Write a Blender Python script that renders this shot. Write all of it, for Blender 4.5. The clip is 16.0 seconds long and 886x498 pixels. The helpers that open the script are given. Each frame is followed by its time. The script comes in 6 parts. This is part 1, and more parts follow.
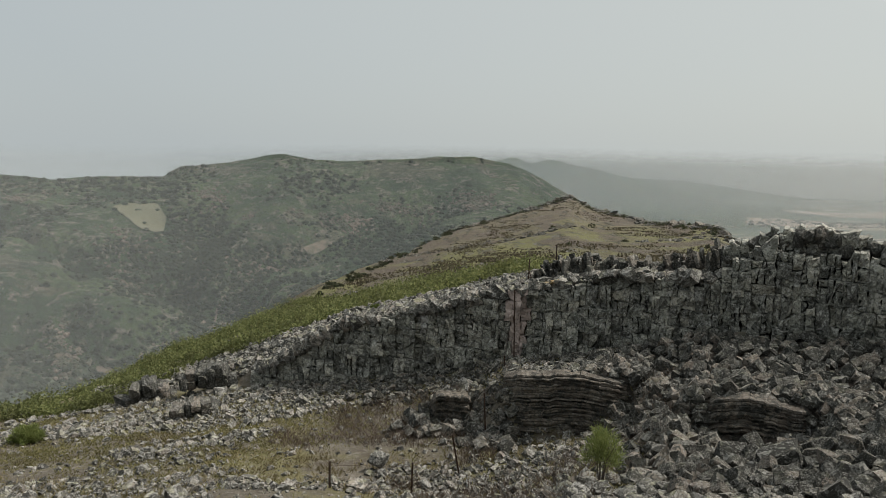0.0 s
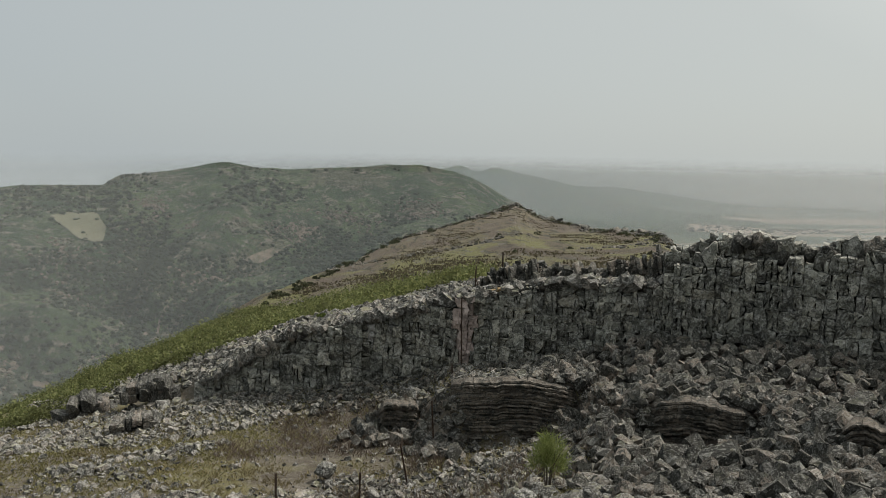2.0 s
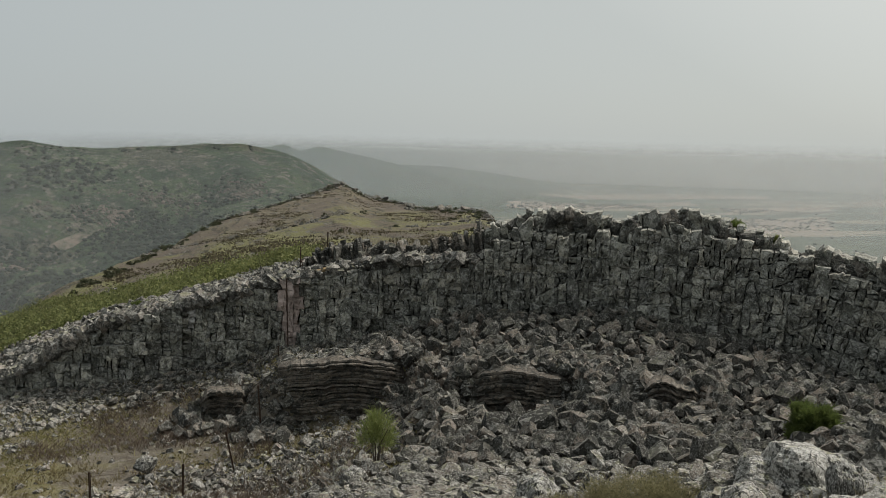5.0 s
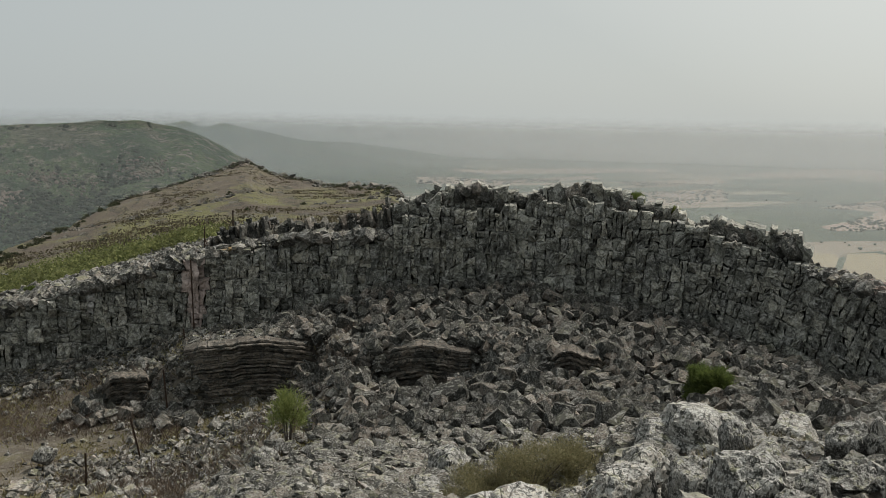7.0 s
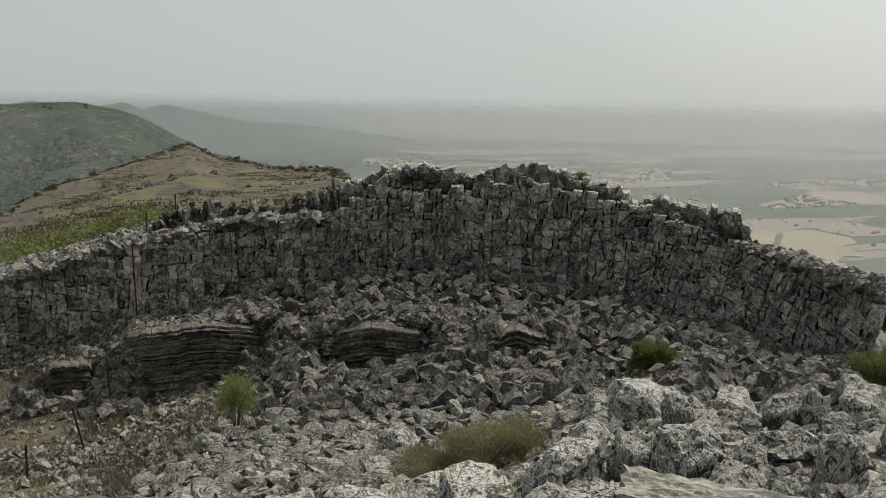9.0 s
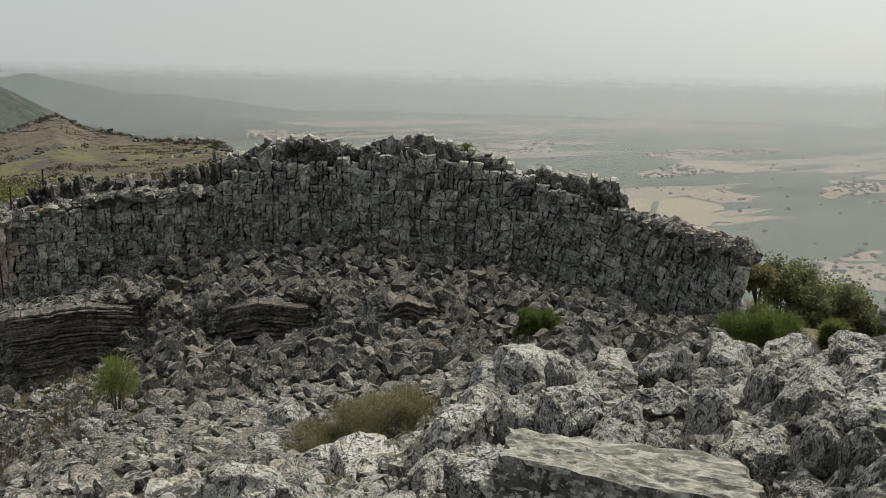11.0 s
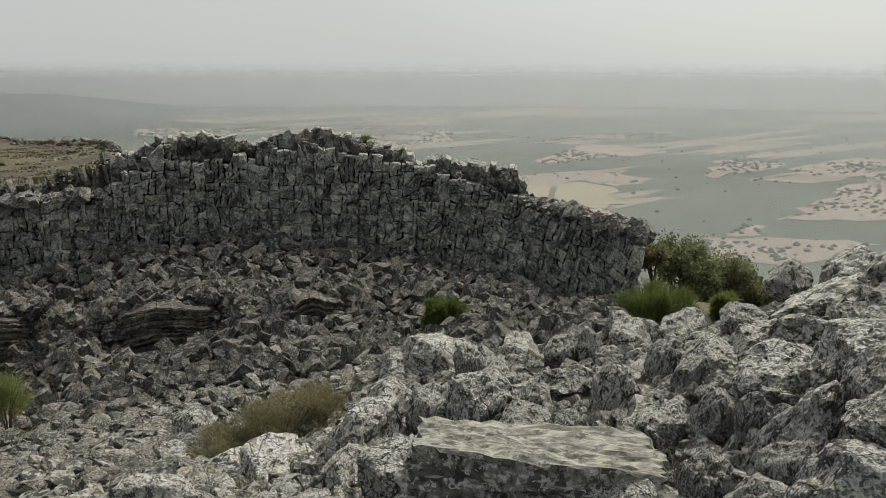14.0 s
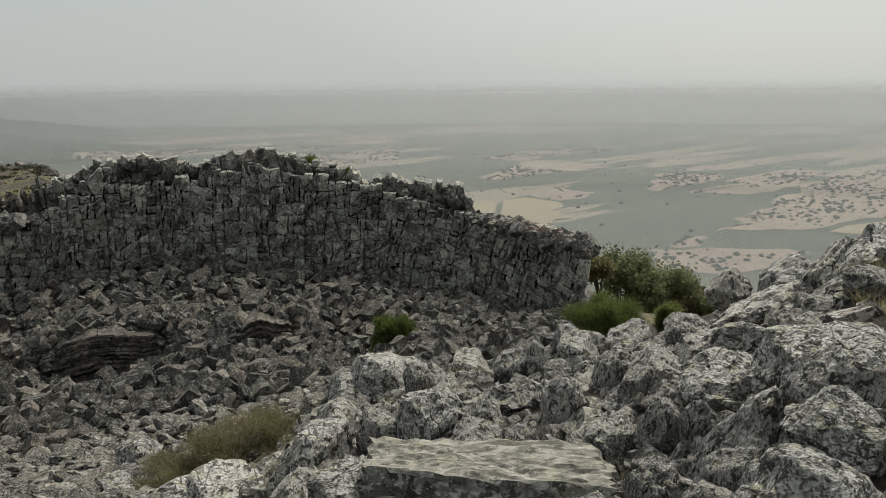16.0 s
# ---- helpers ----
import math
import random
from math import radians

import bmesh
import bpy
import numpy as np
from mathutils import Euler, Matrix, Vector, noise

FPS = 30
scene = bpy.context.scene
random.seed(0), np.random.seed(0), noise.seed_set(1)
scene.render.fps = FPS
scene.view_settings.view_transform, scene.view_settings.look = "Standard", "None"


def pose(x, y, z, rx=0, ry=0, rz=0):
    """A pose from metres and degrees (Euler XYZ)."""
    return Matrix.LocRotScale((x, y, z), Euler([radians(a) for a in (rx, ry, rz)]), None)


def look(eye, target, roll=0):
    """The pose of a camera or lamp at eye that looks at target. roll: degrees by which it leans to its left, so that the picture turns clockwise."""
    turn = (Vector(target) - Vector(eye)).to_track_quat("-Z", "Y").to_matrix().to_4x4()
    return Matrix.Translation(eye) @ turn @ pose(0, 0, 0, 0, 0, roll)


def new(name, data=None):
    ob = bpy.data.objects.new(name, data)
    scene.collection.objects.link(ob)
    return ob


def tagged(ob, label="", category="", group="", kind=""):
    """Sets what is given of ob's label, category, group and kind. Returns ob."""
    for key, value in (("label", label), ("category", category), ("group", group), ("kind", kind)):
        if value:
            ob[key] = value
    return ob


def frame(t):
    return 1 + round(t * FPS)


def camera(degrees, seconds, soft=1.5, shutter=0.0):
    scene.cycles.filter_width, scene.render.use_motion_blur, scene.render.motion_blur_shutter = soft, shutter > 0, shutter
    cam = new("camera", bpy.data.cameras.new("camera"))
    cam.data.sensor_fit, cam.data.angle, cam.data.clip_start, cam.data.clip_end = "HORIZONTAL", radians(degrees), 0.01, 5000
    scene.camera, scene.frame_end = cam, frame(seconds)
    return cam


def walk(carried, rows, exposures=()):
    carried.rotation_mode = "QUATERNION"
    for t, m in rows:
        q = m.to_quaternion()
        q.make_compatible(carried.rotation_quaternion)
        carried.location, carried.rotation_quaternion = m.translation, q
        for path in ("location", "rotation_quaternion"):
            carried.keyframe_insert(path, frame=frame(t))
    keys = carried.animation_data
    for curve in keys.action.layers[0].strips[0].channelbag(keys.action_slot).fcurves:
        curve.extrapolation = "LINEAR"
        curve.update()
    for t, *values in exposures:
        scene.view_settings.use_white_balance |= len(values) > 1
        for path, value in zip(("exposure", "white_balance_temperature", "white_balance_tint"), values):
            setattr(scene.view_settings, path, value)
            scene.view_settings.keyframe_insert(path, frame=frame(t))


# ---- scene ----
# ---- camera ----
cam = camera(57.63, 16.0, 0.6)


def hold(t, yaw, pitch, roll, x, y, z):
    """A hand-held pose: degrees clockwise from +y, degrees up, degrees of lean."""
    return t, pose(x, y, z, 90 + pitch, 0, -yaw) @ pose(0, 0, 0, 0, 0, roll)


walk(cam, [
    hold(0.0, 0.00, -6.94, 1.18, 0.006, 0.000, 0.004),
    hold(0.5, 0.10, -6.75, 1.12, 0.006, -0.001, 0.004),
    hold(1.0, 0.80, -6.51, 1.08, 0.012, -0.002, 0.004),
    hold(1.5, 2.12, -6.39, 1.15, 0.019, -0.003, 0.005),
    hold(2.0, 3.75, -6.29, 1.23, 0.028, -0.003, 0.005),
    hold(2.5, 5.76, -6.11, 1.24, 0.040, -0.004, 0.005),
    hold(3.0, 7.99, -5.97, 1.32, 0.054, -0.005, 0.004),
    hold(3.5, 10.27, -6.18, 1.49, 0.066, -0.006, 0.004),
    hold(4.0, 12.24, -6.58, 1.54, 0.077, -0.010, 0.004),
    hold(6.5, 21.34, -8.77, 0.99, 0.124, -0.035, -0.000),
    hold(7.0, 22.60, -9.06, 1.08, 0.130, -0.040, -0.004),
    hold(7.5, 23.47, -9.30, 1.23, 0.132, -0.039, -0.002),
    hold(8.0, 24.29, -9.44, 1.28, 0.135, -0.040, 0.004),
    hold(8.5, 25.02, -9.75, 1.19, 0.135, -0.042, 0.006),
    hold(9.0, 26.37, -10.32, 0.98, 0.141, -0.046, 0.003),
    hold(9.5, 28.62, -10.84, 1.08, 0.152, -0.054, 0.002),
    hold(10.0, 31.06, -11.30, 1.39, 0.157, -0.058, 0.002),
    hold(12.5, 37.99, -13.28, 0.58, 0.175, -0.063, -0.008),
    hold(13.0, 39.45, -13.45, 0.47, 0.176, -0.059, -0.009),
    hold(13.5, 40.64, -13.18, 0.41, 0.171, -0.053, -0.010),
    hold(14.0, 41.43, -12.64, 0.16, 0.173, -0.055, -0.009),
    hold(14.5, 42.14, -12.05, 0.01, 0.176, -0.057, -0.007),
    hold(15.0, 42.79, -11.60, -0.10, 0.177, -0.059, -0.008),
    hold(15.5, 43.72, -11.39, -0.18, 0.178, -0.061, -0.007),
    hold(16.0, 45.18, -11.40, -0.45, 0.183, -0.066, -0.007),
], ((0.0, 0.05), (1.5, 0.02), (3.0, -0.06), (4.0, -0.08), (7.0, -0.06), (9.5, 0.0), (12.5, 0.08), (13.5, 0.06), (16.0, -0.10)))

# ---- world and light ----
SUN_AZ, SUN_EL = 72.0, 52.0
world = bpy.data.worlds.new("hazy_sky")
scene.world = world
world.use_nodes = True
wn, wl = world.node_tree.nodes, world.node_tree.links
wn.clear()
sky = wn.new("ShaderNodeTexSky")
sky.sky_type, sky.sun_disc = "NISHITA", False
sky.sun_elevation, sky.sun_rotation = radians(SUN_EL), radians(SUN_AZ)
sky.dust_density, sky.air_density, sky.altitude = 6.0, 1.0, 900.0
clear_sky = wn.new("ShaderNodeVectorMath")
clear_sky.operation = "SCALE"
clear_sky.inputs["Scale"].default_value = 0.075
wl.new(sky.outputs[0], clear_sky.inputs[0])
# dust in the air: an even grey sky that brightens round the sun
way = wn.new("ShaderNodeTexCoord")
toward = wn.new("ShaderNodeVectorMath")
toward.operation = "DOT_PRODUCT"
toward.inputs[1].default_value = (
    math.sin(radians(SUN_AZ)) * math.cos(radians(SUN_EL)),
    math.cos(radians(SUN_AZ)) * math.cos(radians(SUN_EL)),
    math.sin(radians(SUN_EL)),
)
wl.new(way.outputs["Generated"], toward.inputs[0])
glow = wn.new("ShaderNodeValToRGB")
glow.color_ramp.elements[0].position, glow.color_ramp.elements[0].color = 0.0, (0.49, 0.535, 0.545, 1)
glow.color_ramp.elements[1].position, glow.color_ramp.elements[1].color = 1.0, (1.05, 1.05, 0.97, 1)
mid = glow.color_ramp.elements.new(0.55)
mid.color = (0.60, 0.63, 0.605, 1)
wl.new(toward.outputs["Value"], glow.inputs[0])
veiled = wn.new("ShaderNodeMix")
veiled.data_type = "RGBA"
veiled.inputs["Factor"].default_value = 0.86
wl.new(clear_sky.outputs[0], veiled.inputs["A"])
wl.new(glow.outputs[0], veiled.inputs["B"])
shine = wn.new("ShaderNodeBackground")
shine.inputs["Strength"].default_value = 1.0
wl.new(veiled.outputs["Result"], shine.inputs["Color"])
wl.new(shine.outputs[0], wn.new("ShaderNodeOutputWorld").inputs["Surface"])

sun = new("sun", bpy.data.lights.new("sun", "SUN"))
sun.data.energy, sun.data.angle, sun.data.color = 4.0, radians(8), (1.0, 0.95, 0.87)
sun.matrix_world = look(
    (60 * math.sin(radians(SUN_AZ)), 60 * math.cos(radians(SUN_AZ)), 60 * math.tan(radians(SUN_EL))), (0, 0, 0)
)

# ---- materials ----


class Paint:
    """A node material under construction."""

    def __init__(self, name, rough=0.9, coords="Object"):
        self.mat = bpy.data.materials.new(name)
        self.mat.use_nodes = True
        self.n, self.l = self.mat.node_tree.nodes, self.mat.node_tree.links
        self.bsdf = self.n["Principled BSDF"]
        self.bsdf.inputs["Roughness"].default_value = rough
        self.bsdf.inputs["Specular IOR Level"].default_value = 0.25
        self.co = self.n.new("ShaderNodeTexCoord").outputs[coords]

    def mapped(self, scale):
        m = self.n.new("ShaderNodeMapping")
        m.inputs["Scale"].default_value = scale
        self.l.new(self.co, m.inputs["Vector"])
        return m.outputs[0]

    def noise(self, scale, detail=4.0, rough=0.6, stretch=None, warp=0.0):
        t = self.n.new("ShaderNodeTexNoise")
        t.inputs["Scale"].default_value, t.inputs["Detail"].default_value = scale, detail
        t.inputs["Roughness"].default_value, t.inputs["Distortion"].default_value = rough, warp
        self.l.new(self.mapped(stretch) if stretch else self.co, t.inputs["Vector"])
        return t.outputs["Fac"]

    def cells(self, scale, feature="F1", stretch=None):
        t = self.n.new("ShaderNodeTexVoronoi")
        t.feature = feature
        t.inputs["Scale"].default_value = scale
        self.l.new(self.mapped(stretch) if stretch else self.co, t.inputs["Vector"])
        return t.outputs["Distance"]

    def step(self, value, low, high):
        r = self.n.new("ShaderNodeMapRange")
        r.inputs["From Min"].default_value, r.inputs["From Max"].default_value = low, high
        self.l.new(value, r.inputs["Value"])
        return r.outputs["Result"]

    def times(self, a, b):
        m = self.n.new("ShaderNodeMath")
        m.operation = "MULTIPLY"
        for i, v in enumerate((a, b)):
            if isinstance(v, (int, float)):
                m.inputs[i].default_value = v
            else:
                self.l.new(v, m.inputs[i])
        return m.outputs[0]

    def mixed(self, a, b, share):
        m = self.n.new("ShaderNodeMix")
        m.inputs["Factor"].default_value = share
        self.l.new(a, m.inputs["A"])
        self.l.new(b, m.inputs["B"])
        return m.outputs["Result"]

    def blend(self, factor, a, b, how="MIX"):
        m = self.n.new("ShaderNodeMix")
        m.data_type, m.blend_type = "RGBA", how
        for key, v in (("Factor", factor), ("A", a), ("B", b)):
            if isinstance(v, tuple):
                m.inputs[key].default_value = (*v, 1)
            elif isinstance(v, (int, float)):
                m.inputs[key].default_value = v
            else:
                self.l.new(v, m.inputs[key])
        return m.outputs["Result"]

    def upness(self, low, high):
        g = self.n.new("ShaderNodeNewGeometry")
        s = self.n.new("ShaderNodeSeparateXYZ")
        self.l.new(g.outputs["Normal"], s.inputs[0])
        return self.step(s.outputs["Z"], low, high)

    def piece(self, joined=False):
        if joined:
            return self.n.new("ShaderNodeNewGeometry").outputs["Random Per Island"]
        return self.n.new("ShaderNodeObjectInfo").outputs["Random"]

    def done(self, colour, bump=None, strength=0.5, depth=0.02):
        if isinstance(colour, tuple):
            self.bsdf.inputs["Base Color"].default_value = (*colour, 1)
        else:
            self.l.new(colour, self.bsdf.inputs["Base Color"])
        if bump is not None:
            b = self.n.new("ShaderNodeBump")
            b.inputs["Strength"].default_value, b.inputs["Distance"].default_value = strength, depth
            self.l.new(bump, b.inputs["Height"])
            self.l.new(b.outputs[0], self.bsdf.inputs["Normal"])
        return self.mat


def rock_paint(name, dark, pale, lichen, moss=0.0, size=1.0, joined=True, warm=0.3, spots=0.85, crack=0.0, crusted=0.515, sky=(-0.7, 0.7)):
    """Weathered quartzite: grey stone, pale crusts with some sunlight in their colour on top, black spots, yellow-green
    lichen on what faces the sky.
    """
    p = Paint(name, 0.93)
    stone = p.blend(p.step(p.noise(3.0 * size, 5, 0.6), 0.40, 0.60), dark, pale)
    one = p.piece(joined)
    stone = p.blend(p.times(p.step(one, 0.6, 1.0), warm), stone, (0.20, 0.155, 0.13))
    stone = p.blend(1.0, stone, p.blend(p.step(one, 0.0, 1.0), (0.55, 0.55, 0.55), (1.6, 1.58, 1.52)), "MULTIPLY")
    # pale crust in sharp-edged patches, stronger on upward faces: part lichen, part painted sunlight
    sunlit_crust = p.step(p.noise(8.5 * size, 4, 0.62, warp=0.6), crusted, crusted + 0.02)
    sunlit_crust = p.times(p.times(sunlit_crust, lichen), p.upness(*sky))
    stone = p.blend(sunlit_crust, stone, p.blend(p.step(p.noise(30 * size, 2, 0.5), 0.42, 0.58), (0.34, 0.335, 0.31), (0.54, 0.53, 0.50)))
    # black crust, in patches and in spots
    black = p.step(p.noise(6.0 * size, 5, 0.66, warp=0.5), 0.535, 0.555)
    stone = p.blend(p.times(black, spots), stone, (0.028, 0.029, 0.026))
    pit = p.step(p.noise(34 * size, 2, 0.5, warp=0.4), 0.56, 0.60)
    stone = p.blend(p.times(pit, 0.8 * spots), stone, (0.030, 0.030, 0.027))
    fleck = p.step(p.noise(27 * size, 2, 0.5, warp=0.8), 0.585, 0.615)
    stone = p.blend(p.times(fleck, 0.85 * lichen), stone, (0.50, 0.49, 0.46))
    relief = p.blend(0.5, p.noise(6 * size, 6, 0.65), p.noise(30 * size, 4, 0.6))
    if crack:
        split = p.step(p.cells(2.4 * size, "DISTANCE_TO_EDGE", (1.5, 1.5, 0.8)), 0.035, 0.0)
        split = p.times(split, p.times(p.step(p.noise(2.2 * size, 3), 0.42, 0.52), crack))
        stone = p.blend(split, stone, (0.022, 0.021, 0.019))
        relief = p.blend(split, relief, (0.0, 0.0, 0.0))
    if moss:
        green = p.times(p.times(p.upness(0.5, 0.85), p.step(p.noise(4.5 * size, 5, 0.65), 0.54, 0.57)), moss)
        stone = p.blend(green, stone, (0.36, 0.355, 0.215))
    return p.done(stone, relief, 1.0, 0.05 / size)


def leaf_paint(name, low, high, joined=True):
    """Leaves: matt, and letting part of the light through."""
    p = Paint(name, 0.75)
    tint = p.blend(p.step(p.piece(joined), 0.0, 1.0), low, high)
    tint = p.blend(p.step(p.noise(0.5, 4), 0.40, 0.60), p.blend(1.0, tint, (0.62, 0.60, 0.62), "MULTIPLY"), tint)
    p.done(tint)
    thin = p.n.new("ShaderNodeBsdfTranslucent")
    p.l.new(tint, thin.inputs["Color"])
    both = p.n.new("ShaderNodeMixShader")
    both.inputs[0].default_value = 0.45
    p.l.new(p.bsdf.outputs[0], both.inputs[1])
    p.l.new(thin.outputs[0], both.inputs[2])
    p.l.new(both.outputs[0], p.n["Material Output"].inputs["Surface"])
    return p.mat


GREY, PALE = (0.155, 0.158, 0.138), (0.31, 0.309, 0.272)
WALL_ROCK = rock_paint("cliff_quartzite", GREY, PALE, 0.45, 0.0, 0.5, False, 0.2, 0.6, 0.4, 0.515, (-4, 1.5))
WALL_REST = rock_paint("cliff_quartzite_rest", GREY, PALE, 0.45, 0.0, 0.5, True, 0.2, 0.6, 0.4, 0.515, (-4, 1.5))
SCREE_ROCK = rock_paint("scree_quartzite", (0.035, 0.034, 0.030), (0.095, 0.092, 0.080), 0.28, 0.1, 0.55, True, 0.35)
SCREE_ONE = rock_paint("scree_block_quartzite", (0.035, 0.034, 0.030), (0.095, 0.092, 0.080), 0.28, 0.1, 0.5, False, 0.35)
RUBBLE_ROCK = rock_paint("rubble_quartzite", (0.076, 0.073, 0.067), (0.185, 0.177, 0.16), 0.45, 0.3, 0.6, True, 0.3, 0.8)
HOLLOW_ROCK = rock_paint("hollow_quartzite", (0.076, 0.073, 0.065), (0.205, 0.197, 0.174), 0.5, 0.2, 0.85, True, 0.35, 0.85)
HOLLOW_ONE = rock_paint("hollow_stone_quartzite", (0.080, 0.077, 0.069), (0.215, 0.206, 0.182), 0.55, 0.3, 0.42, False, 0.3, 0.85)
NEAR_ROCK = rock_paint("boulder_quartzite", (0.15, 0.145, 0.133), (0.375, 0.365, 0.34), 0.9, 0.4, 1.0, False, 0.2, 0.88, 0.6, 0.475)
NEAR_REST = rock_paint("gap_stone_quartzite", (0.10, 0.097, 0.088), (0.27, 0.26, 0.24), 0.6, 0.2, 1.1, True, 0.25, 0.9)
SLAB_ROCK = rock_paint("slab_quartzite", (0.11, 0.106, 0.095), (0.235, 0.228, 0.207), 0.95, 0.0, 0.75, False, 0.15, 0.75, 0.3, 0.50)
# a pale flaking crust on the slab's top
p = Paint("slab_top_quartzite", 0.93)
flake = p.noise(15, 6, 0.68, stretch=(0.9, 1.3, 1), warp=0.2)
top = p.blend(p.step(flake, 0.40, 0.60), (0.15, 0.145, 0.124), (0.34, 0.33, 0.285))
top = p.blend(p.times(p.step(p.noise(5, 8, 0.7), 0.54, 0.57), 0.35), top, (0.33, 0.325, 0.215))
top = p.blend(p.times(p.step(p.noise(13, 8, 0.72), 0.57, 0.59), 0.8), top, (0.07, 0.068, 0.058))
top = p.blend(p.times(p.step(p.noise(7, 5, 0.6, stretch=(0.45, 3.0, 1), warp=0.3), 0.55, 0.58), 0.7), top, (0.075, 0.072, 0.062))
SLAB_TOP = p.done(top, flake, 0.9, 0.013)
LEDGE_ROCK = rock_paint("thin_bedded_rock", (0.062, 0.053, 0.045), (0.135, 0.117, 0.098), 0.12, 0.0, 0.5, True, 0.4)
# soil, gravel and dry grass near the camera
p = Paint("stony_soil", 0.97)
soil = p.blend(p.step(p.noise(0.8, 6, 0.65), 0.38, 0.62), (0.085, 0.071, 0.056), (0.16, 0.14, 0.11))
soil = p.blend(p.step(p.noise(0.28, 5, 0.6), 0.47, 0.58), soil, (0.155, 0.14, 0.068))
soil = p.blend(p.times(p.step(p.noise(7, 4, 0.7), 0.52, 0.62), 0.7), soil, (0.22, 0.205, 0.18))
SOIL = p.done(soil, p.noise(14, 8, 0.75), 1.0, 0.08)

# gritty earth under the scree, its colour darkened for shade between stones
p = Paint("shaded_scree_earth", 0.97)
SHADED_EARTH = p.done(p.blend(p.step(p.noise(5, 7, 0.7), 0.40, 0.60), (0.036, 0.031, 0.026), (0.085, 0.072, 0.060)), p.noise(14, 8, 0.75), 1.0, 0.08)

# high pasture on the ridge behind the cliff
p = Paint("dry_pasture", 0.97)
grass = p.blend(p.step(p.noise(0.10, 7, 0.68, stretch=(1, 0.35, 1)), 0.49, 0.61), (0.192, 0.188, 0.086), (0.138, 0.113, 0.090))
place = p.n.new("ShaderNodeSeparateXYZ")
p.l.new(p.co, place.inputs[0])
heathy = p.step(p.mixed(p.step(place.outputs["Y"], 70, 165), p.noise(0.06, 5, 0.65), 0.55), 0.40, 0.56)
grass = p.blend(p.times(heathy, 0.75), grass, (0.148, 0.122, 0.102))
grass = p.blend(p.times(p.step(p.noise(0.22, 8, 0.72, stretch=(0.8, 0.2, 1)), 0.50, 0.56), 0.85), grass, (0.138, 0.113, 0.094))
grass = p.blend(p.times(p.step(p.noise(0.6, 7, 0.75, stretch=(1, 0.16, 1)), 0.53, 0.58), 0.85), grass, (0.048, 0.047, 0.034))
grass = p.blend(p.times(p.step(p.noise(1.2, 6, 0.75, stretch=(1, 0.16, 1)), 0.57, 0.61), 0.85), grass, (0.20, 0.188, 0.165))
PASTURE = p.done(grass, p.noise(0.9, 9, 0.8), 1.0, 0.9)

# scrub on the far hills
p = Paint("far_hillside", 0.97)
scrub = p.blend(p.step(p.noise(0.010, 7, 0.65), 0.44, 0.56), (0.030, 0.062, 0.026), (0.080, 0.115, 0.050))
scrub = p.blend(p.times(p.step(p.noise(0.0055, 10, 0.74, warp=0.3), 0.53, 0.56), 0.5), scrub, (0.155, 0.125, 0.098))
scrub = p.blend(p.times(p.step(p.noise(0.05, 9, 0.82), 0.53, 0.57), 0.75), scrub, (0.24, 0.20, 0.172))
scrub = p.blend(p.times(p.step(p.noise(0.16, 7, 0.8), 0.50, 0.56), 0.85), scrub, (0.024, 0.036, 0.022))
scrub = p.blend(p.times(p.step(p.noise(0.03, 6, 0.75), 0.56, 0.60), 0.6), scrub, (0.020, 0.034, 0.020))
FAR_HILL = p.done(scrub, p.noise(0.12, 8, 0.8), 1.0, 14.0)

# wooded plain
p = Paint("wooded_plain", 0.97)
plain = p.blend(p.step(p.noise(0.008, 8, 0.68), 0.36, 0.64), (0.035, 0.050, 0.036), (0.080, 0.092, 0.062))
streak = p.n.new("ShaderNodeMapping")
streak.inputs["Rotation"].default_value = (0, 0, radians(38))
streak.inputs["Scale"].default_value = (0.35, 2.6, 1)
p.l.new(p.co, streak.inputs["Vector"])
field = p.n.new("ShaderNodeTexNoise")
field.inputs["Scale"].default_value, field.inputs["Detail"].default_value = 0.0030, 7
p.l.new(streak.outputs[0], field.inputs["Vector"])
plain = p.blend(p.step(field.outputs["Fac"], 0.545, 0.56), plain, (0.215, 0.18, 0.138))
PLAIN = p.done(plain)

p = Paint("stubble_field", 0.97)
stubble = p.blend(p.step(p.noise(0.006, 6, 0.6), 0.35, 0.65), (0.265, 0.212, 0.165), (0.215, 0.165, 0.135))
STUBBLE = p.done(stubble)

p = Paint("straw_field", 0.97)
STRAW_FIELD = p.done(p.blend(p.step(p.noise(0.006, 6, 0.6), 0.35, 0.65), (0.27, 0.225, 0.145), (0.235, 0.195, 0.125)))

p = Paint("pale_clearing_grass", 0.97)
PALE_GRASS = p.done(p.blend(p.step(p.noise(0.02, 6, 0.6), 0.35, 0.65), (0.135, 0.130, 0.088), (0.108, 0.108, 0.072)))

p = Paint("bare_scree_soil", 0.97)
bare = p.blend(p.step(p.noise(0.05, 9, 0.78), 0.45, 0.55), (0.165, 0.132, 0.108), (0.062, 0.066, 0.044))
BARE = p.done(bare)

p = Paint("pink_quartz", 0.9)
pink = p.blend(p.step(p.noise(2.0, 7, 0.7), 0.38, 0.62), (0.52, 0.43, 0.39), (0.25, 0.205, 0.185))
PINK_ROCK = p.done(pink, p.noise(9, 7, 0.7), 1.0, 0.05)

p = Paint("pale_quartz", 0.9)
PALE_QUARTZ = p.done(p.blend(p.step(p.noise(6, 5, 0.65), 0.42, 0.58), (0.42, 0.41, 0.39), (0.20, 0.195, 0.18)), p.noise(12, 6, 0.7), 1.0, 0.04)

